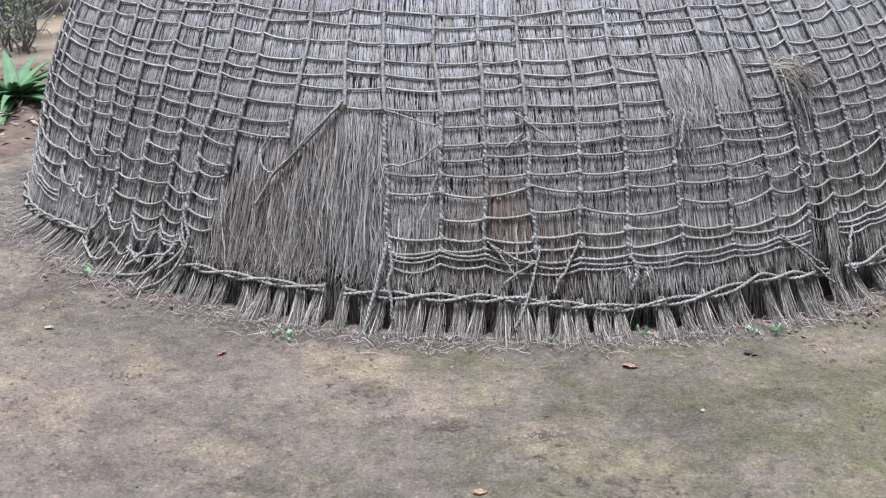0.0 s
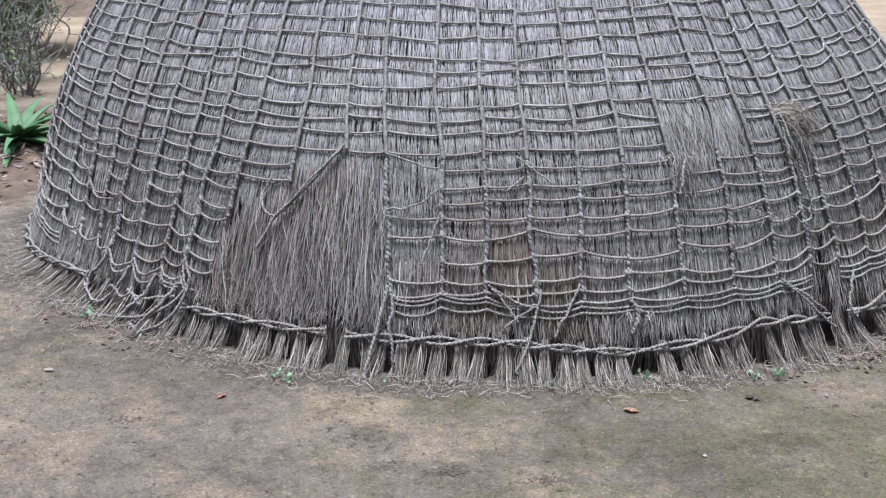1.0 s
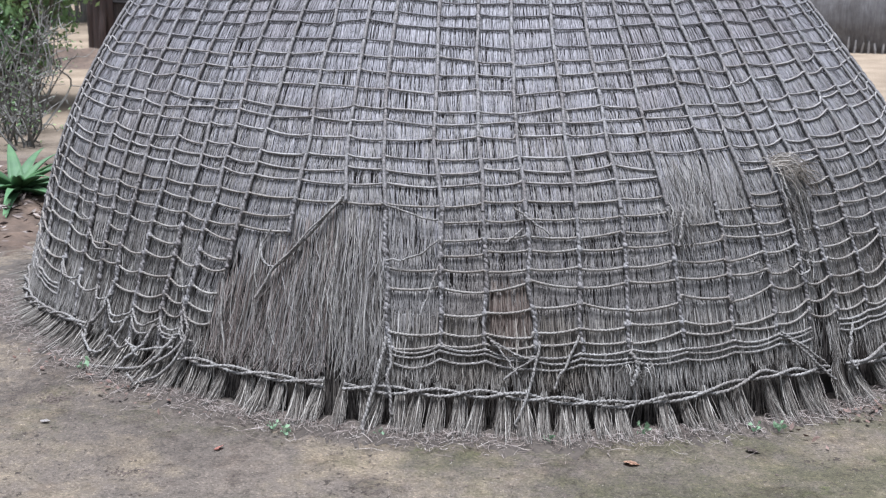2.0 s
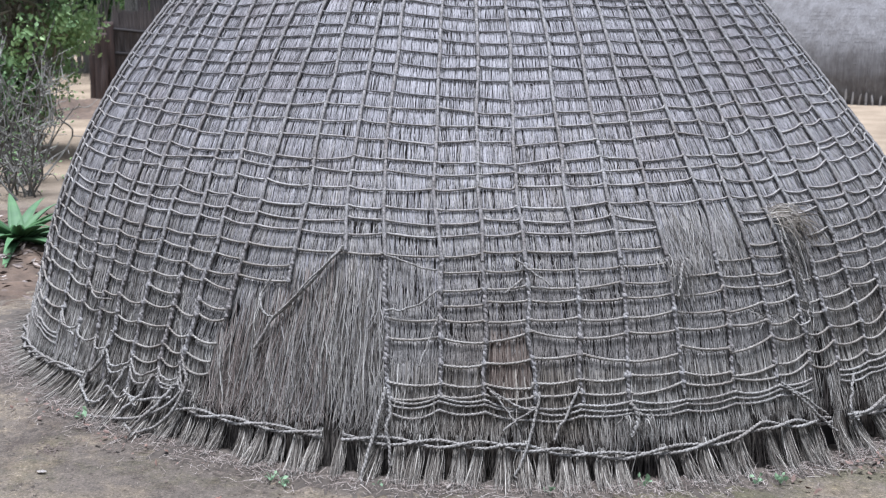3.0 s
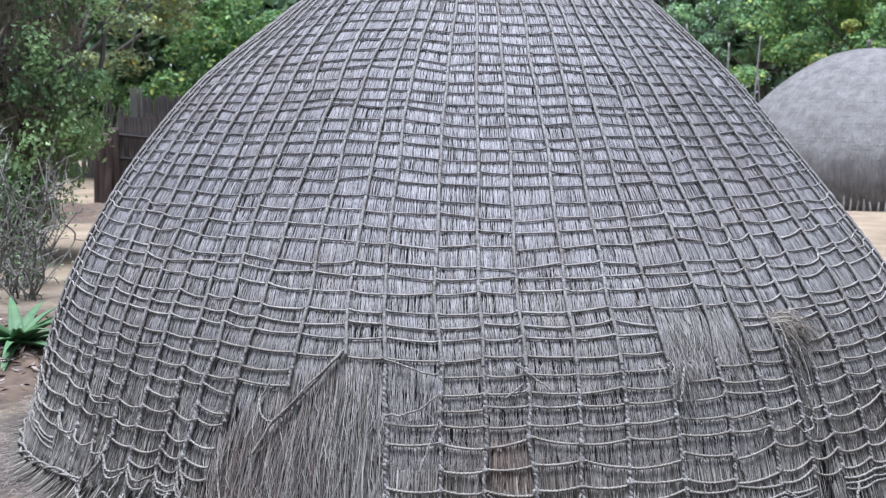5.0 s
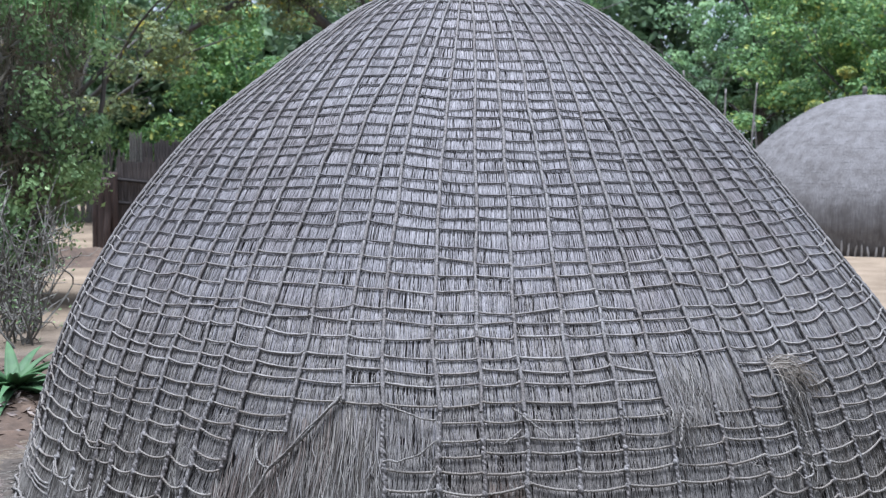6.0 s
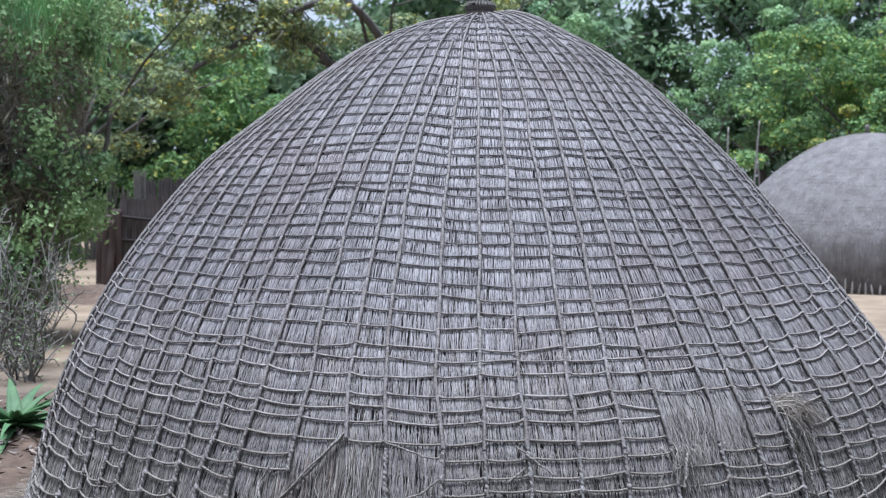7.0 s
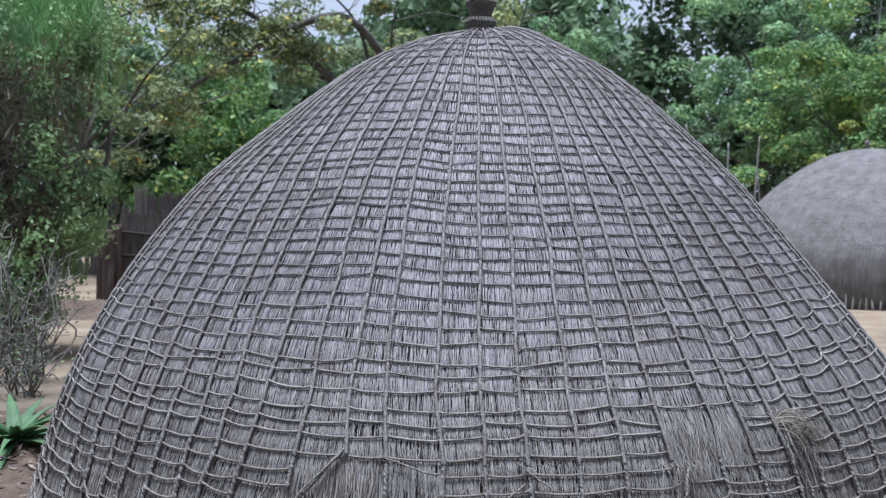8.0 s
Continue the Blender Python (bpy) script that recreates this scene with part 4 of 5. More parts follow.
for a, za, b, zb, sag in ((-43.2, 0.285, -39.0, 0.265, 0.045), (-43.2, 0.262, -39.0, 0.250, 0.050), (-39.0, 0.272, -34.9, 0.262, 0.040), (-39.0, 0.246, -34.9, 0.240, 0.048),
                          (-34.9, 0.268, -32.0, 0.246, 0.022), (-34.9, 0.250, -32.0, 0.228, 0.024), (-34.9, 0.234, -32.0, 0.214, 0.022), (-32.0, 0.290, -30.2, 0.205, 0.018), (-32.0, 0.262, -30.2, 0.196, 0.020),
                          (-49.8, 0.325, -45.7, 0.300, 0.030), (-45.7, 0.310, -43.2, 0.285, 0.025), (-55.0, 0.345, -49.8, 0.315, 0.030)):
    festoon(a, za, b, zb, sag, 0.0085)
loose_rope([(-35.2, 0.24, 0.03), (-35.8, 0.17, 0.05), (-37.2, 0.11, 0.07), (-38.2, 0.06, 0.09)], 0.012)
loose_rope([(-39.2, 0.24, 0.03), (-39.9, 0.17, 0.05), (-41.4, 0.10, 0.07), (-42.0, 0.07, 0.08)], 0.012)
loose_rope([(-32.2, 0.21, 0.04), (-33.2, 0.15, 0.06), (-34.6, 0.09, 0.08), (-35.4, 0.04, 0.10)], 0.012)
loose_rope([(-41.5, 0.13, 0.06), (-40.2, 0.16, 0.07), (-38.8, 0.13, 0.07), (-37.6, 0.15, 0.06), (-36.0, 0.12, 0.07)], 0.009)
loose_rope([(-38.5, 0.16, 0.05), (-36.5, 0.14, 0.06), (-34.0, 0.16, 0.05), (-32.0, 0.18, 0.05)], 0.010)
loose_rope([(-46.0, 0.13, 0.05), (-43.0, 0.09, 0.08), (-41.0, 0.10, 0.08)], 0.009)
loose_rope([(-52.5, 0.62, 0.02), (-51.6, 0.56, 0.03), (-49.8, 0.53, 0.02)], 0.0055)
loose_rope([(-49.5, 0.50, 0.02), (-46.5, 0.45, 0.03), (-44.0, 0.46, 0.02)], 0.0075)
loose_rope([(-55.0, 0.36, 0.02), (-52.0, 0.30, 0.035), (-50.0, 0.28, 0.03)], 0.008)

# tufts of grass torn loose over the right flank
def tuft(phi0, z0, n, seed, reach, fall, material=STRAW, label="", aside=0.4, out=0.05):
    """Bent and broken stems that start in one place and fan out as they fall."""
    g = np.random.default_rng(seed)
    t = np.linspace(0, 1, 6)[None]
    ln = g.uniform(0.35, 1.2, n)[:, None]
    dp, dz = (g.normal(0, reach, n)[:, None] + reach * aside) * ln, -np.abs(g.normal(fall, fall * 0.5, n))[:, None] * ln
    pp = phi0 + g.normal(0, 0.8, n)[:, None] + dp * t + g.normal(0, 0.22, (n, 6)) * t
    zz = z0 + g.normal(0, 0.012, n)[:, None] + dz * t ** 1.4 + g.uniform(0, 0.022, n)[:, None] * np.sin(np.pi * t)
    lf = 0.010 + g.uniform(0.2, 1.0, n)[:, None] * out * np.sin(np.pi * t * g.uniform(0.5, 0.95, n)[:, None])
    P, N = on_hut(pp, s_of(zz), lf), normal_at(pp, s_of(zz))
    T = np.gradient(P, axis=1)
    X = np.cross(T, N)
    X /= np.linalg.norm(X, axis=-1, keepdims=True) + 1e-9
    V, Q = strips(P, X, np.full((n, 6), 0.0012), N)
    return tagged(part_np("tuft", V, Q, material, hut, label), kind="stuff")


tuft(31.9, 0.815, 60, 41, 1.7, 0.075, STRAW, "torn pale tuft of grass", 1.6, 0.06)
tuft(32.8, 0.775, 40, 46, 1.8, 0.050, STRAW, "", 1.3, 0.05)
tuft(33.4, 0.735, 34, 42, 0.9, 0.120, SKIRT, "", 0.3, 0.03)
tuft(31.9, 0.700, 26, 47, 0.7, 0.120, SKIRT, "", 0.6, 0.02)
tuft(32.8, 0.690, 30, 48, 0.7, 0.100, GAPSHADE, "grass coloured dark as the shade in a hole", 0.1, 0.004)
tuft(18.2, 0.70, 26, 43, 0.5, 0.13, SKIRT)
tuft(26.0, 0.50, 10, 44, 1.2, 0.04, SKIRT)
tuft(12.2, 0.20, 34, 45, 0.8, 0.11, SKIRT)

# finial: two bound rings on a wooden neck
def lathe(profile, sides=28):
    profile = np.asarray(profile, float)
    th = np.linspace(0, 2 * np.pi, sides, endpoint=False)
    k = len(profile)
    v = np.stack([profile[None, :, 0] * np.cos(th)[:, None], profile[None, :, 0] * np.sin(th)[:, None], np.broadcast_to(profile[None, :, 1], (sides, k))], -1).reshape(-1, 3)
    i, j = np.meshgrid(np.arange(sides), np.arange(k - 1), indexing="ij")
    i2 = (i + 1) % sides
    return v, np.stack([i * k + j, i2 * k + j, i2 * k + j + 1, i * k + j + 1], -1).reshape(-1, 4)


FZ = 2.476
fin = new("finial")
fin.parent = hut
fin.location = (0.005, 0.02, FZ)
tagged(fin, "bound grass finial on a dark wooden neck")
part_np("neck", *lathe([(0.0, -0.05), (0.074, -0.05), (0.070, -0.005), (0.054, 0.02), (0.053, 0.055), (0.058, 0.075), (0.066, 0.095), (0.068, 0.105), (0.055, 0.145), (0.04, 0.17), (0.0, 0.18)]), DARKWOOD, fin, smooth=True)
for zz, big in ((0.028, 0.051), (0.126, 0.053)):
    pieces = []
    for q in range(30):
        a = 2 * np.pi * q / 30
        b = np.linspace(0, 2 * np.pi, 13)
        ring = np.stack([(big + 0.020 * np.cos(b)) * np.cos(a + 0.05 * b), (big + 0.020 * np.cos(b)) * np.sin(a + 0.05 * b), zz + 0.021 * np.sin(b)], -1)
        pieces.append(tube(ring, 0.0075, 5, capped=False))
    part_np("binding", *joined(pieces), ROPE, fin, smooth=True)

# ---- foliage helpers ----
def leaf_cards(centres, size, seed, droop=0.0, slim=0.5, axis_dir=None, level=False):
    """A folded leaf of four corners round each centre, turned at random."""
    g = np.random.default_rng(seed)
    n = len(centres)
    d = g.normal(0, 1, (n, 3)) if axis_dir is None else np.asarray(axis_dir) + g.normal(0, 0.35, (n, 3))
    d[:, 2] -= droop
    if level:
        d[:, 2] *= 0.45
    d /= np.linalg.norm(d, axis=1)[:, None]
    e = np.cross(d, np.array([0, 0, 1.0]) + g.normal(0, 0.45, (n, 3)) if level else g.normal(0, 1, (n, 3)))
    e /= np.linalg.norm(e, axis=1)[:, None] + 1e-9
    f = np.cross(d, e)
    ln = size * g.uniform(0.6, 1.4, n)[:, None]
    w = ln * slim
    v = np.stack([centres - d * ln * 0.5, centres + e * w * 0.5 + f * w * 0.12, centres + d * ln * 0.5, centres - e * w * 0.5 + f * w * 0.12], 1).reshape(-1, 3)
    return v, np.arange(n * 4).reshape(-1, 4)


def leaf_lumps(centres, radii, each, size, seed, flat=0.7, slim=0.55, ragged=0.30):
    """Bunches of leaves: each bunch a ragged shell of leaves that face outwards."""
    g = np.random.default_rng(seed)
    c, r = np.repeat(centres, each, 0), np.repeat(radii, each)
    n = len(c)
    way = g.normal(0, 1, (n, 3))
    way[:, 2] += 0.35
    way /= np.linalg.norm(way, axis=1)[:, None]
    squash = np.array([1, 1, flat])
    p = c + way * squash * (r * (1 - ragged + 1.6 * ragged * g.random(n)))[:, None]
    out = way / squash + g.normal(0, 0.55, (n, 3))
    d = np.cross(out, g.normal(0, 1, (n, 3)))
    d /= np.linalg.norm(d, axis=1)[:, None] + 1e-9
    e = np.cross(out, d)
    e /= np.linalg.norm(e, axis=1)[:, None] + 1e-9
    f = np.cross(d, e)
    ln = size * g.uniform(0.55, 1.45, n)[:, None]
    w = ln * slim
    v = np.stack([p - d * ln * 0.5, p + e * w * 0.5 + f * w * 0.12, p + d * ln * 0.5, p - e * w * 0.5 + f * w * 0.12], 1).reshape(-1, 3)
    return v, np.arange(n * 4).reshape(-1, 4)


def branch(a, b, seed, bend=0.12, k=9):
    g = np.random.default_rng(seed)
    a, b = np.asarray(a, float), np.asarray(b, float)
    t = np.linspace(0, 1, 4)[:, None]
    p = a + (b - a) * t
    p[1:3] += g.normal(0, bend, (2, 3)) * np.linalg.norm(b - a)
    return smooth_line(p, k)


def tree(name, at, height, spread, leaf, material, label, seed, leaves=9000, size=0.16, low=0.35, trunk=0.11, limbs=9, flat=0.7, low_limbs=(), pads=0.5):
    """A tapered trunk with forking limbs and a ragged crown of leaf sprays round the twig ends."""
    g = np.random.default_rng(seed)
    ob = thing(name, at, label, "tree")
    fork = np.array([g.normal(0, 0.15), g.normal(0, 0.15), height * low])
    pieces = []
    line = branch((0, 0, -0.2), fork, seed, 0.05)
    pieces.append(tube(line, np.linspace(trunk, trunk * 0.75, len(line)), 9))
    tips = []
    for q in range(limbs):
        a = 2 * np.pi * (q + g.uniform(-0.3, 0.3)) / limbs
        up = g.uniform(0.25, 1.0)
        end = np.array([spread * math.cos(a) * g.uniform(0.55, 1.0) * (1.15 - 0.5 * up), spread * math.sin(a) * g.uniform(0.55, 1.0) * (1.15 - 0.5 * up), height * (low + (1 - low) * up)])
        line = branch(fork - np.array([0, 0, g.uniform(0, 0.25) * height * low]), end, seed * 31 + q, 0.04)
        pieces.append(tube(line, np.linspace(trunk * 0.42, trunk * 0.06, len(line)), 7))
        for m in range(6):
            f = g.uniform(0.3, 1.0)
            base = line[int(f * (len(line) - 1))]
            tip = base + g.normal(0, 1, 3) * np.array([1, 1, flat]) * spread * 0.30 + np.array([0, 0, 0.1 * spread])
            sub = branch(base, tip, seed * 77 + q * 9 + m, 0.035, 5)
            pieces.append(tube(sub, np.linspace(trunk * 0.08, trunk * 0.025, len(sub)), 5))
            tips += [tip, sub[len(sub) // 2], (tip + base) / 2 + g.normal(0, 0.15, 3) * spread * 0.5]
    for q, way in enumerate(low_limbs):
        line = smooth_line([tuple(fork)] + list(way), 8)
        pieces.append(tube(line, np.linspace(trunk * 0.62, trunk * 0.16, len(line)), 8))
        for m in range(34):
            base = line[int(g.uniform(0.35, 1.0) * (len(line) - 1))]
            tip = base + g.normal(0, 1, 3) * np.array([0.55, 0.5, 0.45])
            sub = branch(base, tip, seed * 91 + q * 17 + m, 0.10, 5)
            pieces.append(tube(sub, np.linspace(trunk * 0.12, trunk * 0.03, len(sub)), 5))
            tips += [tip, sub[len(sub) // 2], base + g.normal(0, 0.2, 3)]
    part_np("trunk", *joined(pieces), BARK, ob, smooth=True)
    tips = np.array(tips)
    tips = tips[g.random(len(tips)) < pads]
    # bunches of leaves round the twig ends
    k = max(12, leaves // 300)
    at_tip = tips[g.integers(0, len(tips), k)] + g.normal(0, 0.35, (k, 3)) * spread * leaf
    at_tip = at_tip[at_tip[:, 2] > height * low * 0.6]
    radii = g.uniform(0.55, 1.35, len(at_tip)) * spread * leaf * 0.72
    tagged(part_np("crown", *leaf_lumps(at_tip, radii, 300, size, seed + 5, flat), material, ob), kind="stuff")
    return ob


# ---- far hut ----
far = thing("far_beehive_hut", (7.25, 20.6, 0), "smooth grey thatched beehive hut with a pale stick fringe", "hut")
prof = smooth_line([(2.30, -0.05, 0), (2.38, 0.2, 0), (2.42, 0.55, 0), (2.32, 1.0, 0), (1.92, 1.58, 0), (1.40, 2.05, 0), (0.82, 2.40, 0), (0.35, 2.54, 0), (0.0, 2.575, 0)], 8)[:, :2]
part_np("body", *lathe(prof, 96), FARTHATCH, far, smooth=True)
g = np.random.default_rng(8)
for zz in np.arange(0.28, 2.5, 0.055):
    rr = float(np.interp(zz, prof[:, 1], prof[:, 0]))
    th = np.linspace(0, 2 * np.pi, 73)
    ring = np.stack([rr * np.cos(th), rr * np.sin(th), zz + g.normal(0, 0.006, 73)], -1)
    part_np("cross_cord", *tube(ring, 0.0013, 4, capped=False), FARTHATCH, far)
pieces = []
for a in np.linspace(0, 2 * np.pi, 90, endpoint=False):
    rib = np.stack([prof[4:, 0] * np.cos(a), prof[4:, 0] * np.sin(a), prof[4:, 1]], -1)
    pieces.append(tube(rib[:-4:2], 0.003, 4, capped=False))
tagged(part_np("netting", *joined(pieces), FARTHATCH, far), kind="stuff")
pole, pq = tube([(0, 0, 0), (0.004, 0, 0.12), (0, 0.003, 0.25)], [0.016, 0.019, 0.010], 6)
fringe = mesh_np("fringe_stick", pole, pq, STICK)
for a in np.linspace(0, 2 * np.pi, 150, endpoint=False):
    ob = new("fringe_stick", fringe)
    ob.parent = far
    ob.matrix_basis = pose(2.42 * math.cos(a), 2.42 * math.sin(a), -0.02, g.normal(0, 5), g.normal(0, 5), g.uniform(0, 360)) @ Matrix.Diagonal((1, 1, g.uniform(0.7, 1.1), 1))
part_np("finial", *lathe([(0.0, 0), (0.05, 0), (0.035, 0.06), (0.045, 0.11), (0.035, 0.16), (0, 0.17)], 12), TWIG, far, smooth=True).location = (-0.08, 0, 2.55)

# ---- reed gate and posts ----
def reed_screen(name, a, b, height, label, seed, rails=3, material=REED, thick=0.03):
    g = np.random.default_rng(seed)
    a, b = np.asarray(a, float), np.asarray(b, float)
    ob = thing(name, (a[0], a[1], 0), label, "fence")
    length = float(np.linalg.norm(b - a))
    d = (b - a) / length
    n = int(length / (thick * 1.15))
    v, q = tube([(0, 0, -0.05), (0.003, 0, height * 0.5), (0, 0, height)], [thick, thick * 0.95, thick * 0.7], 6)
    stalk = mesh_np("reed", v, q, material)
    for k in range(n):
        w = new("reed", stalk)
        w.parent = ob
        x = d * (k + 0.5) * length / n
        w.matrix_basis = pose(x[0] + g.normal(0, 0.006), x[1] + g.normal(0, 0.012), 0, g.normal(0, 0.2), g.normal(0, 0.2), g.uniform(0, 360)) @ Matrix.Diagonal((1, 1, g.uniform(0.96, 1.03), 1))
    for k in range(rails):
        z = height * (0.27 + 0.255 * k)
        for side in (-1, 1):
            off = np.array([-d[1], d[0]]) * side * thick * 2.0
            line = [(*(d * length * t + off), z - 0.05 * math.sin(math.pi * min(1, t * 1.6)) + 0.01 * math.sin(9 * t + k)) for t in np.linspace(-0.01, 1.01, 13)]
            part_np("rail", *tube(line, 0.026, 6), RAIL, ob, smooth=True)
    return ob


def post(at, height, radius, material, label, seed):
    ob = thing("gate_post", (at[0], at[1], 0), label, "post")
    line = branch((0, 0, -0.2), (0.03, 0, height), seed, 0.015)
    part_np("shaft", *tube(line, np.linspace(radius, radius * 0.85, len(line)) , 10), material, ob, smooth=True)
    return ob


reed_screen("reed_gate", (-5.16, 19.1), (-2.6, 19.5), 1.45, "dark brown reed gate panel with sagging horizontal rails", 21)
reed_screen("reed_fence", (-5.05, 19.9), (-1.5, 20.4), 1.72, "tall dark reed fence behind the gate", 22, 2)
reed_screen("reed_fence", (-5.12, 19.7), (-4.90, 19.75), 1.86, "narrow taller bundle of greyed reeds in the fence", 23, 1, TWIG, 0.018)
# the gate's hanging side: a bundle of rough stems bound together
for q, (dx, dy, rad, tall) in enumerate([(0.0, 0.0, 0.10, 1.16), (0.13, 0.03, 0.085, 1.25), (-0.13, 0.04, 0.07, 1.04), (0.07, -0.07, 0.06, 1.08)]):
    post((-5.36 + dx, 19.0 + dy), tall, rad, REDPOST, "rough dark gate post with its foot stained red by earth", 31 + q)
post((-6.17, 18.6), 1.7, 0.09, REDPOST, "slim wooden gate post stained red with earth", 36)

# dark litter banked up before the gate
mx, my = np.meshgrid(np.linspace(-7.2, -3.6, 60), np.linspace(16.2, 18.6, 50), indexing="ij")
hump = np.exp(-((mx + 5.4) / 1.1) ** 2 - ((my - 17.4) / 0.7) ** 2)
mz = ground_z(mx, my) - 0.012 + 0.18 * hump * (1 + 0.3 * np.sin(mx * 9) * np.sin(my * 11)) + rng.normal(0, 0.008, mx.shape) * (hump > 0.08)
i, j = np.meshgrid(np.arange(59), np.arange(49), indexing="ij")
mound = new("earth_mound", mesh_np("earth_mound", np.stack([mx, my, mz], -1).reshape(-1, 3), np.stack([i * 50 + j, (i + 1) * 50 + j, (i + 1) * 50 + j + 1, i * 50 + j + 1], -1).reshape(-1, 4), BANKSOIL, True))
tagged(mound, "low brown mound of soil and litter before the gate", "mound", kind="structure")

# stick palisade far behind
def palisade(a, b, height, n, seed, label):
    g = np.random.default_rng(seed)
    a, b = np.asarray(a, float), np.asarray(b, float)
    ob = thing("stick_fence", (a[0], a[1], 0), label, "fence")
    v, q = tube(branch((0, 0, -0.1), (0.05, 0, height), seed, 0.03, 4), np.linspace(0.04, 0.022, 13), 6)
    me = mesh_np("stick", v, q, TWIG)
    for k in range(n):
        w = new("stick", me)
        w.parent = ob
        x = (b - a) * (k + g.uniform(-0.3, 0.3)) / n
        w.matrix_basis = pose(x[0], x[1], 0, g.normal(0, 3), g.normal(0, 3), g.uniform(0, 360)) @ Matrix.Diagonal((1, 1, g.uniform(0.75, 1.1), 1))
    return ob


palisade((-12.5, 26.2), (-3.5, 26.8), 1.7, 190, 51, "grey palisade of thin sticks at the yard's edge")
palisade((4.5, 25.2), (14.0, 25.6), 1.5, 90, 52, "grey palisade of thin sticks behind the far hut")
# bare pale stakes
for q, (x, y, h, lean) in enumerate([(5.60, 22.0, 2.85, 2.0), (5.25, 22.3, 2.75, -1.0), (5.52, 22.6, 2.2, -3.0), (5.98, 22.2, 2.15, -7.0), (4.78, 22.5, 3.1, -6.0)]):
    ob = thing("stake", (x, y, 0), "thin bleached upright stake beside the hut", "stake", "stakes beside the far hut")
    line = branch((0, 0, -0.1), (-math.sin(radians(lean)) * h * -1, 0, h), 60 + q, 0.012)
    part_np("pole", *tube(line, np.linspace(0.028, 0.014, len(line)), 6), STICK, ob, smooth=True)

# ---- trees ----
tree("acacia_tree", (-0.6, 25.5, 0), 7.6, 4.8, 0.13, LEAF_OLIVE, "spreading thorn tree with grey limbs and yellowing leaves", 71, 21000, 0.10, 0.36, 0.17, 11, 0.5, pads=0.8,
     low_limbs=([(-0.6, -0.6, 4.4), (-1.4, -1.2, 5.3), (-2.4, -1.5, 5.1), (-3.7, -1.5, 4.35), (-4.5, -1.5, 3.9), (-5.2, -1.6, 3.5), (-5.6, -1.7, 2.95)],
                [(-1.6, -0.4, 4.0), (-2.6, -0.8, 4.9), (-3.6, -1.0, 5.5), (-5.0, -1.2, 5.6), (-6.2, -1.0, 5.3)]))
tree("acacia_tree", (-8.4, 26.5, 0), 7.6, 4.6, 0.15, LEAF_OLIVE, "spreading thorn tree with yellow-flecked leaves over the gate", 72, 15000, 0.105, 0.30, 0.17, 11, 0.5, pads=0.7)
tree("broadleaf_tree", (-11.0, 28.0, 0), 8.5, 4.4, 0.18, LEAF_DEEP, "dense dark green tree behind the yard", 73, 18000, 0.15)
tree("broadleaf_tree", (-4.6, 31.0, 0), 5.0, 4.0, 0.17, LEAF_YELLOW, "bright yellow-green leafy tree behind the hut", 74, 27000, 0.13, 0.18)
tree("broadleaf_tree", (0.2, 33.0, 0), 7.6, 2.9, 0.17, LEAF_BRIGHT, "feathery light green tree behind the hut", 75, 30000, 0.11, 0.2)
tree("broadleaf_tree", (8.5, 32.0, 0), 9.2, 3.5, 0.17, LEAF_BRIGHT, "bright feathery green tree behind the far hut", 76, 42000, 0.10, 0.30, flat=0.6)
# added tree whose dark leaves stand for the shaded hollow between the crowns
tree("broadleaf_tree", (5.9, 29.0, 0), 4.6, 2.0, 0.2, LEAF_DEEP, "small dark tree added to fill a shaded recess in the foliage", 79, 12000, 0.11, 0.15)
tree("broadleaf_tree", (10.0, 26.0, 0), 7.2, 4.1, 0.15, LEAF_YELLOW, "leafy green tree with yellowing sprays over the far hut", 77, 42000, 0.10, 0.16, limbs=12, flat=0.55)
tree("broadleaf_tree", (12.3, 31.0, 0), 7.0, 4.0, 0.18, LEAF_DEEP, "dark green tree filling the edge of the yard", 80, 21000, 0.15, 0.12)
tree("broadleaf_tree", (8.35, 24.3, 0), 3.7, 1.25, 0.2, LEAF_GOLD, "small tree with yellow leaves rising behind the far hut", 81, 3000, 0.13, 0.4, 0.05, 7)
tree("broadleaf_tree", (15.0, 28.5, 0), 9.5, 4.8, 0.18, LEAF_DEEP, "dark green tree at the yard's edge", 78, 18000, 0.15)

# bushland all round the yard; the unseen rear is added to shade the hut
g = np.random.default_rng(91)
n = 900
wa = np.where(g.random(n) < 0.68, g.uniform(radians(58), radians(122), n), g.uniform(0, 2 * np.pi, n))
hgt = 8.4 + 3.0 * np.cos(wa) + 0.9 * np.sin(wa * 13 + 1) + 0.9 * np.sin(wa * 37) + 0.5 * np.sin(wa * 83) - 4.2 * np.exp(-((wa - 1.426) / 0.022) ** 2) + 1.8 * np.exp(-((wa - 1.32) / 0.05) ** 2) - 1.9 * np.exp(-((wa - 1.73) / 0.07) ** 2)
# taller behind the camera, to cut the low sky light on the hut
hgt = hgt + 3.5 * np.clip(-np.sin(wa), 0, 1)
wz = hgt * g.random(n) ** 0.7
wr = 40 + g.normal(0, 1.6, n) + 1.5 * np.sin(wa * 51) - 14 * np.clip(-np.sin(wa), 0, 1)
woods = new("far_woods", mesh_np("far_woods", *leaf_lumps(np.stack([wr * np.cos(wa), wr * np.sin(wa), wz], -1), g.uniform(0.7, 1.7, n) * (1 + 0.5 * np.clip(-np.sin(wa), 0, 1)), 150, 0.35, 92, 0.75), LEAF_FAR))
tagged(woods, "dark green bushland closing the view, its unseen rear added for shade", "woods", kind="stuff")

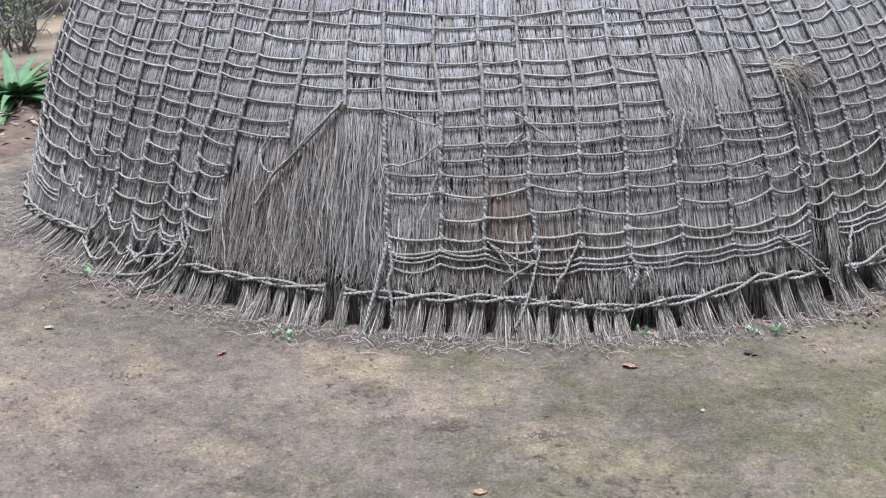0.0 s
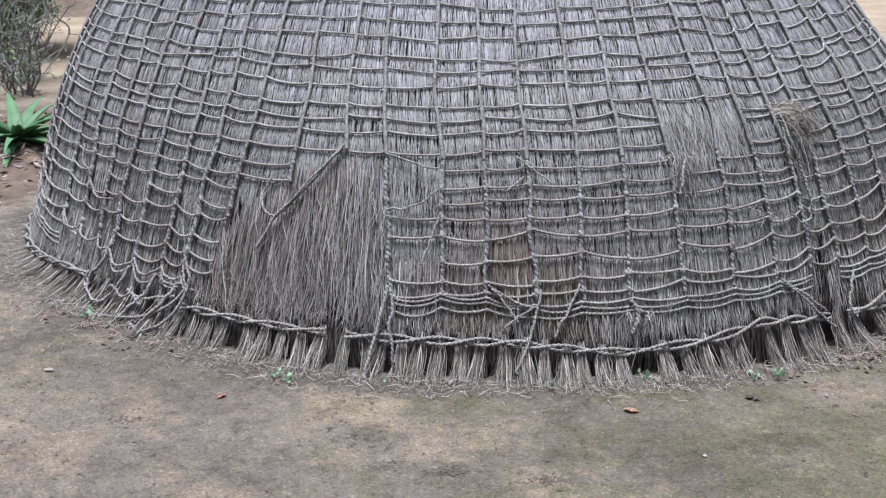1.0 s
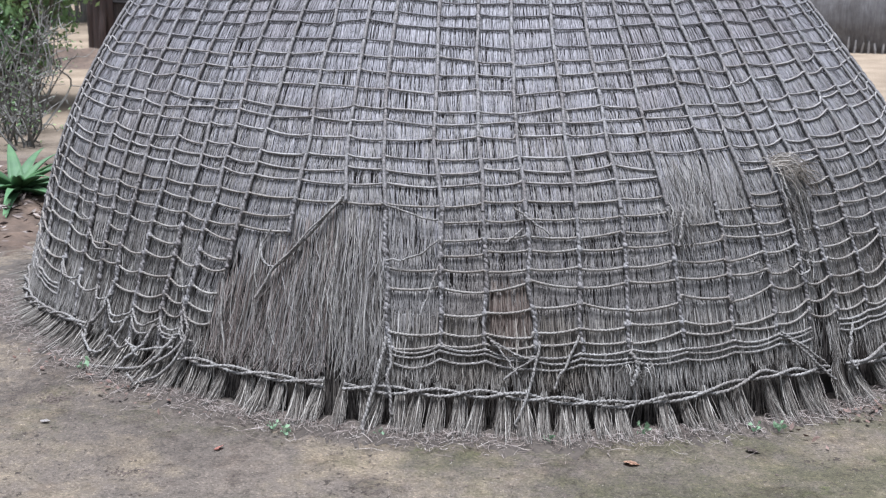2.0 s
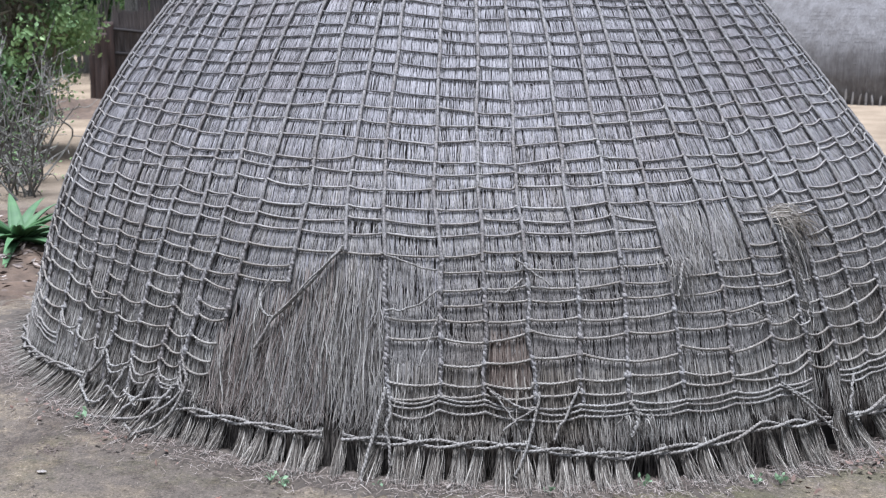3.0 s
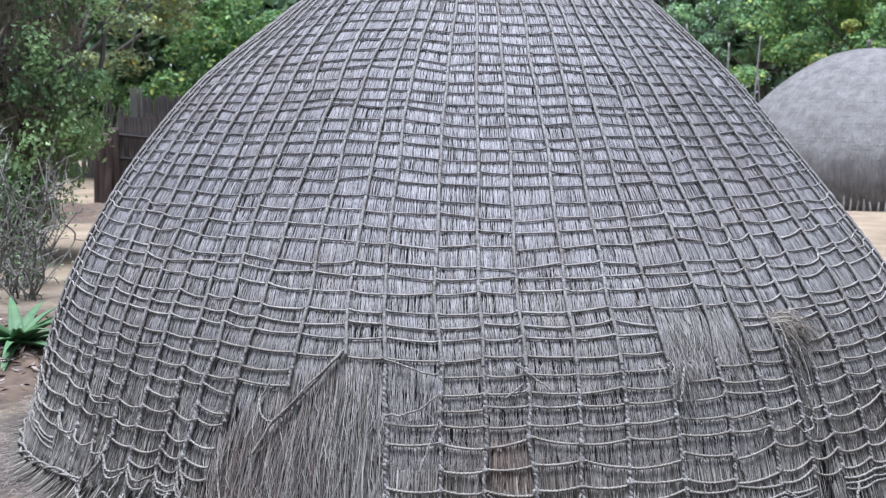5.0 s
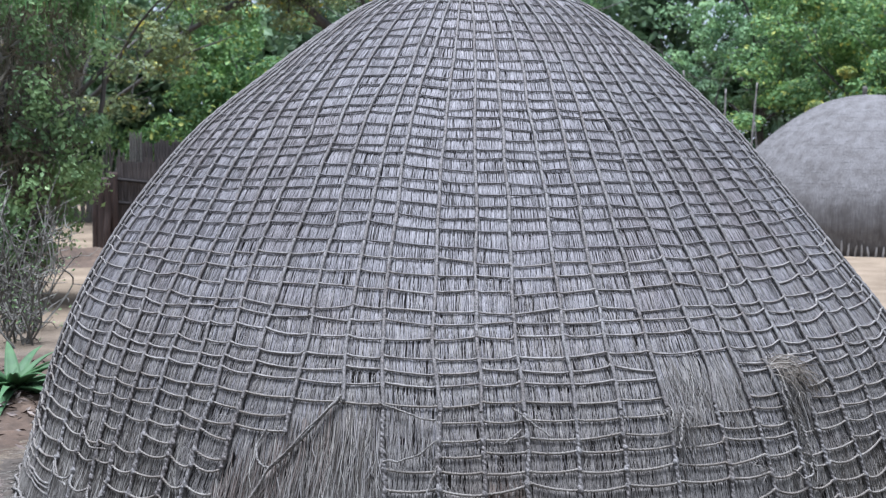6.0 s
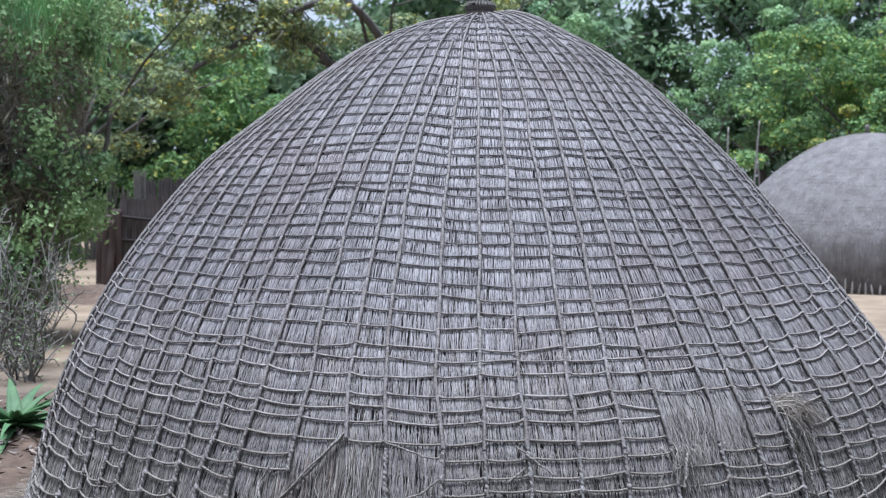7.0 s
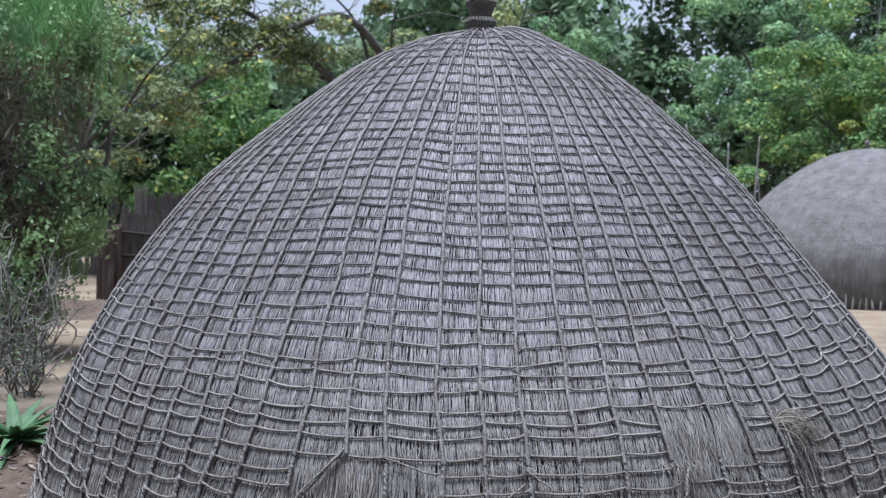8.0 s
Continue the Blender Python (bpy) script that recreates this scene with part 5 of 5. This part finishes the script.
# ---- creeper-hung pencil bush ----
def pencil_bush(at, seed):
    g = np.random.default_rng(seed)
    ob = thing("pencil_bush", at, "tall green pencil bush overgrown with dry creeper", "bush")
    pieces = []
    for q in range(14):
        a = g.uniform(0, 2 * np.pi)
        d = g.uniform(0.1, 1.0)
        line = branch((g.normal(0, 0.2), g.normal(0, 0.2), -0.1), (1.3 * d * math.cos(a), 1.1 * d * math.sin(a), g.uniform(2.2, 3.9)), seed * 5 + q, 0.06)
        pieces.append(tube(line, np.linspace(0.06, 0.015, len(line)), 6))
    part_np("trunk", *joined(pieces), BARK, ob, smooth=True)
    # upright green pencils in brushes at the top and down the flank
    k = 70
    a, d = g.uniform(0, 2 * np.pi, k), np.sqrt(g.random(k))
    bx = np.stack([1.30 * d * np.cos(a), 1.0 * d * np.sin(a), 3.05 + 1.35 * g.random(k)], -1)
    w = np.repeat(np.arange(k), 230)
    c = bx[w] + g.normal(0, 1, (len(w), 3)) * np.array([0.12, 0.12, 0.15])
    tagged(part_np("foliage", *leaf_cards(c, 0.17, seed + 1, 0.0, 0.055, (0, 0, 1.2)), LEAF_PENCIL, ob, "slender upright green stems"), kind="stuff")
    # small leaves of the creeper in hanging bunches
    k = 190
    a, d, z = g.uniform(0, 2 * np.pi, k), g.uniform(0.70, 1.10, k), g.uniform(0.35, 3.5, k)
    keep = (z < 2.0) | (z > 3.0) | (g.random(k) < 0.45)
    a, d, z = a[keep], d[keep], z[keep]
    k = len(z)
    full = np.interp(z, [0.3, 0.9, 1.4, 2.2, 3.6], [0.75, 0.80, 1.12, 1.15, 1.2])
    bx = np.stack([full * d * np.cos(a) - 0.30 * np.clip(1.3 - z, 0, 1.3), 0.9 * d * np.sin(a), z], -1)
    tagged(part_np("creeper_foliage", *leaf_lumps(bx, g.uniform(0.10, 0.27, k), 210, 0.055, seed + 2, 1.3, 0.6, 0.5), LEAF_BUSH, ob, "small bright creeper leaves"), kind="stuff")
    # dead brown growth hanging inside
    n = 10000
    a, d, z = g.uniform(0, 2 * np.pi, n), np.sqrt(g.random(n)), g.uniform(0.1, 3.3, n)
    c = np.stack([1.0 * d * np.cos(a) - 0.30 * np.clip(1.8 - z, 0, 1.3), 0.8 * d * np.sin(a), z], -1)
    tagged(part_np("creeper", *leaf_cards(c, 0.20, seed + 3, 0.9, 0.10), DRY, ob, "dry brown hanging creeper"), kind="stuff")
    return ob


pencil_bush((-4.68, 12.4, 0), 201)
pencil_bush((-6.6, 13.4, 0), 202)


# ---- twiggy shrub ----
def twig_shrub(at, height, n, seed):
    g = np.random.default_rng(seed)
    ob = thing("twiggy_shrub", at, "sparse grey twiggy shrub with few leaves", "shrub")
    pieces, tips = [], []
    for q in range(n):
        a = g.uniform(0, 2 * np.pi)
        up = g.uniform(0.4, 1.0) * height
        line = branch((g.normal(0, 0.08), g.normal(0, 0.08), -0.05), (0.5 * math.cos(a) * g.uniform(0.2, 1) * height, 0.4 * math.sin(a) * height, up), seed * 3 + q, 0.10, 5)
        pieces.append(tube(line, np.linspace(0.012, 0.004, len(line)), 4))
        for m in range(6):
            b = line[int(g.integers(3, len(line)))]
            e = b + g.normal(0, 0.15, 3) + np.array([0, 0, 0.10])
            pieces.append(tube(branch(b, e, seed * 11 + q * 13 + m, 0.12, 3), np.linspace(0.0056, 0.0024, 10), 3, capped=False))
            tips += [e, (b + e) / 2]
    tagged(part_np("brushwood", *joined(pieces), TWIG, ob), kind="stuff")
    tips = np.array(tips)
    c = tips[g.integers(0, len(tips), 280)] + g.normal(0, 0.03, (280, 3))
    tagged(part_np("foliage", *leaf_cards(c, 0.030, seed + 9, 0.0, 0.4), LEAF_BUSH, ob), kind="stuff")
    return ob


twig_shrub((-3.68, 10.2, 0.0), 1.15, 40, 301)
twig_shrub((-4.3, 10.6, 0.0), 1.4, 22, 302)
twig_shrub((-3.3, 9.3, 0.05), 0.75, 16, 303)


# ---- aloe ----
def aloe(at, seed, n=17, size=0.56):
    g = np.random.default_rng(seed)
    ob = thing("aloe", at, "fleshy green aloe rosette on an earth bank", "plant")
    for q in range(n):
        a = q * 2.399 + g.normal(0, 0.15)
        el = radians(-16 + 58 * q / n + g.normal(0, 8))
        ln = size * g.uniform(0.75, 1.15)
        k = 12
        t = np.linspace(0, 1, k)
        out = ln * (np.cos(el) * t + 0.08 * t ** 2)
        up = ln * (np.sin(el + 0.36) * t - 0.34 * t ** 2)
        w = 0.043 * g.uniform(0.75, 1.2) * np.minimum(1, 0.7 + 1.6 * t) * (1 - t ** 1.35) + 0.001
        d, e = np.array([math.cos(a), math.sin(a), 0]), np.array([-math.sin(a), math.cos(a), 0])
        mid = out[:, None] * d + up[:, None] * np.array([0, 0, 1.0])
        nn = np.array([0, 0, 1.0]) * math.cos(el) - d * math.sin(el)
        ring = [mid - e * w[:, None] + nn * w[:, None] * 0.42, mid - e * w[:, None] * 0.5 + nn * w[:, None] * 0.05, mid + e * w[:, None] * 0.5 + nn * w[:, None] * 0.05,
                mid + e * w[:, None] + nn * w[:, None] * 0.42, mid + e * w[:, None] * 0.5 - nn * w[:, None] * 0.30, mid - e * w[:, None] * 0.5 - nn * w[:, None] * 0.30]
        v = np.stack(ring, 1).reshape(-1, 3)
        i, j = np.meshgrid(np.arange(k - 1), np.arange(6), indexing="ij")
        j2 = (j + 1) % 6
        part_np("leaf", v, np.stack([i * 6 + j, i * 6 + j2, (i + 1) * 6 + j2, (i + 1) * 6 + j], -1).reshape(-1, 4), ALOE, ob, smooth=True)
    return ob


aloe((-2.52, 7.0, float(ground_z(-2.52, 7.0)) + 0.02), 401, 27, 0.48)

# ---- litter at the hut's foot ----
g = np.random.default_rng(55)
n = 5000
ph = g.uniform(-75, 75, n)
rad = 2.26 + np.abs(g.normal(0, 0.075, n))
x, y = HX + rad * np.sin(np.radians(ph)), HY - rad * np.cos(np.radians(ph))
a = g.uniform(0, np.pi, n)
ln = g.uniform(0.003, 0.010, n) + 0.034 * g.random(n) ** 3
t = np.linspace(-1, 1, 3)[None]
bow = (g.normal(0, 0.25, n) * ln)[:, None] * (1 - t ** 2)
X3, Y3 = x[:, None] + ln[:, None] * np.cos(a)[:, None] * t - bow * np.sin(a)[:, None], y[:, None] + ln[:, None] * np.sin(a)[:, None] * t + bow * np.cos(a)[:, None]
P = np.stack([X3, Y3, ground_z(X3, Y3) + 0.004 + g.uniform(0, 0.022, n)[:, None] * np.exp(-((rad - 2.3) / 0.09) ** 2)[:, None] + g.uniform(-0.004, 0.01, (n, 3))], -1)
T = np.gradient(P, axis=1)
up = np.broadcast_to(np.array([0, 0, 1.0]), P.shape)
XX = np.cross(T, up)
XX /= np.linalg.norm(XX, axis=-1, keepdims=True) + 1e-9
litter = new("straw_litter", mesh_np("straw_litter", *strips(P, XX, np.full((n, 3), 0.00072) * g.uniform(0.6, 1.5, n)[:, None], up), BROWN))
tagged(litter, "fallen broken straw strewn along the hut's foot", "litter", kind="stuff")


def crumbs(name, spots, label, material, seed, size=(0.002, 0.007)):
    g = np.random.default_rng(seed)
    vs, qs, base = [], [], 0
    oct_v = np.array([(1, 0, 0), (0, 1, 0), (-1, 0, 0), (0, -1, 0), (0, 0, 1), (0, 0, -1)], float)
    oct_q = np.array([(0, 1, 4), (1, 2, 4), (2, 3, 4), (3, 0, 4), (1, 0, 5), (2, 1, 5), (3, 2, 5), (0, 3, 5)])
    for cx, cy, sx, sy, n in spots:
        px, py = g.normal(cx, sx, n), g.normal(cy, sy, n)
        sc = g.uniform(*size, n) * g.uniform(0.7, 1.6, n)
        m = g.uniform(0.6, 1.4, (n, 6, 3)) * oct_v * sc[:, None, None]
        m[..., 2] *= 0.6
        m += np.stack([px, py, ground_z(px, py) + sc * 0.25], -1)[:, None]
        vs.append(m.reshape(-1, 3))
        qs.append((oct_q[None] + 6 * np.arange(n)[:, None, None]).reshape(-1, 3) + base)
        base += n * 6
    return tagged(new(name, mesh_np(name, np.vstack(vs), np.vstack(qs), material)), label, "soil", kind="stuff")

crumbs("soil_crumbs", [(-0.15, 3.17, 0.05, 0.016, 260), (0.0, 3.15, 0.06, 0.02, 200), (0.33, 3.10, 0.06, 0.02, 260), (-1.36, 4.0, 0.05, 0.03, 260), (-0.95, 3.42, 0.05, 0.02, 140),
                       (0.0, 3.3, 1.3, 0.4, 1100)], "dark crumbs of loose soil on trodden earth", CRUMB, 61, (0.001, 0.0045))
crumbs("pale_grit", [(0.0, 3.2, 1.3, 0.4, 1600)], "pale grit and seed husks on trodden earth", GRIT, 62, (0.0008, 0.0022))
crumbs("bank_clods", [(-2.8, 7.0, 0.35, 0.35, 600), (-2.5, 6.6, 0.3, 0.25, 300)], "reddish clods on the earth bank", BANKSOIL, 63, (0.004, 0.014))

g = np.random.default_rng(77)
n = 700
px, py = g.normal(-2.75, 0.4, n), g.normal(6.9, 0.4, n)
mulch = new("leaf_mulch", mesh_np("leaf_mulch", *leaf_cards(np.stack([px, py, ground_z(px, py) + 0.03 + g.uniform(0, 0.012, n)], -1), 0.05, 78, 0.0, 0.35, (1.0, 0.3, 0.0)), BROWN))
tagged(mulch, "dry fallen leaves strewn over the earth bank", "litter", kind="stuff")


g = np.random.default_rng(79)
n = 120
ph, rad = np.radians(np.r_[g.normal(37, 6, 75), g.normal(-36, 7, 45)]), 2.34 + np.abs(g.normal(0, 0.07, n))
px, py = HX + rad * np.sin(ph), HY - rad * np.cos(ph)
drift = new("leaf_drift", mesh_np("leaf_drift", *leaf_cards(np.stack([px, py, ground_z(px, py) + 0.012 + g.uniform(0, 0.014, n)], -1), 0.026, 80, 0.0, 0.5, None, True), DEADBROWN))
tagged(drift, "reddish brown dead leaves drifted against the hut's foot", "litter", kind="stuff")


def fallen_leaf(x, y, size, turn, material, label, seed):
    g = np.random.default_rng(seed)
    ob = thing("fallen_leaf", (x, y, float(ground_z(x, y)) + 0.006), label, "leaf")
    k = 9
    t = np.linspace(0, 1, k)
    w = size * 0.32 * np.sin(np.pi * t ** 0.8) + 0.001
    curl = 0.05 * size * np.sin(np.pi * t) + 0.12 * size * (t - 0.5) ** 2
    v = np.concatenate([np.stack([(t - 0.5) * size, sgn * w, curl * (0.4 if sgn == 0 else 1.2) + g.normal(0, 0.02 * size, k)], -1) for sgn in (-1, 0, 1)])
    q = np.array([[r * k + c, r * k + c + 1, (r + 1) * k + c + 1, (r + 1) * k + c] for r in range(2) for c in range(k - 1)])
    bm = bmesh.new()
    pts = [bm.verts.new(p) for p in v]
    for face in q:
        bm.faces.new([pts[f] for f in face])
    bmesh.ops.solidify(bm, geom=bm.faces[:], thickness=0.0012)
    part("blade", bm, material, ob)
    ob.rotation_euler = (g.normal(0, 0.15), g.normal(0, 0.15), radians(turn))
    return ob


fallen_leaf(0.09, 2.77, 0.042, 8, DEADLEAF, "curled tan fallen leaf on the earth", 1)
fallen_leaf(-0.73, 3.62, 0.036, 30, REDLEAF, "small reddish fallen leaf on the earth", 2)
fallen_leaf(-1.34, 3.78, 0.036, -12, PALELEAF, "pale dry fallen leaf on the earth", 3)
fallen_leaf(0.60, 3.58, 0.055, -10, DEADLEAF, "brown fallen leaf by the hut's foot", 4)
fallen_leaf(0.77, 3.26, 0.016, 70, PALELEAF, "tiny pale scrap on the earth", 5)
fallen_leaf(1.02, 3.70, 0.055, -20, CRUMB, "dark rotten leaf by the hut's foot", 6)


def weed(x, y, n, size, seed):
    g = np.random.default_rng(seed)
    ob = thing("weed", (x, y, float(ground_z(x, y))), "small green seedling by the hut's foot", "weed", "weeds at the hut's foot")
    for q in range(n):
        a = q * 2.4 + g.normal(0, 0.3)
        d = size * g.uniform(0.4, 1.2)
        tip = np.array([d * math.cos(a), d * math.sin(a), size * g.uniform(0.5, 1.4)])
        part_np("stem", *tube([(0, 0, 0), tip * 0.6 + np.array([0, 0, 0.004]), tip], 0.001, 4), WEED, ob)
        part_np("leaf", *leaf_cards(np.array([tip]), size * 0.9, seed * 7 + q, 0.1, 0.7), WEED, ob)
    return ob


for q, (phi, rad, n, size) in enumerate([(-18.3, 2.36, 9, 0.022), (-17.0, 2.38, 7, 0.02), (-9.7, 2.30, 6, 0.02), (4.7, 2.30, 6, 0.02), (13.0, 2.28, 6, 0.026), (22.8, 2.34, 8, 0.024), (25.0, 2.36, 7, 0.024), (-41.0, 2.32, 6, 0.03)]):
    weed(HX + rad * math.sin(radians(phi)), HY - rad * math.cos(radians(phi)), n, size, 500 + q)
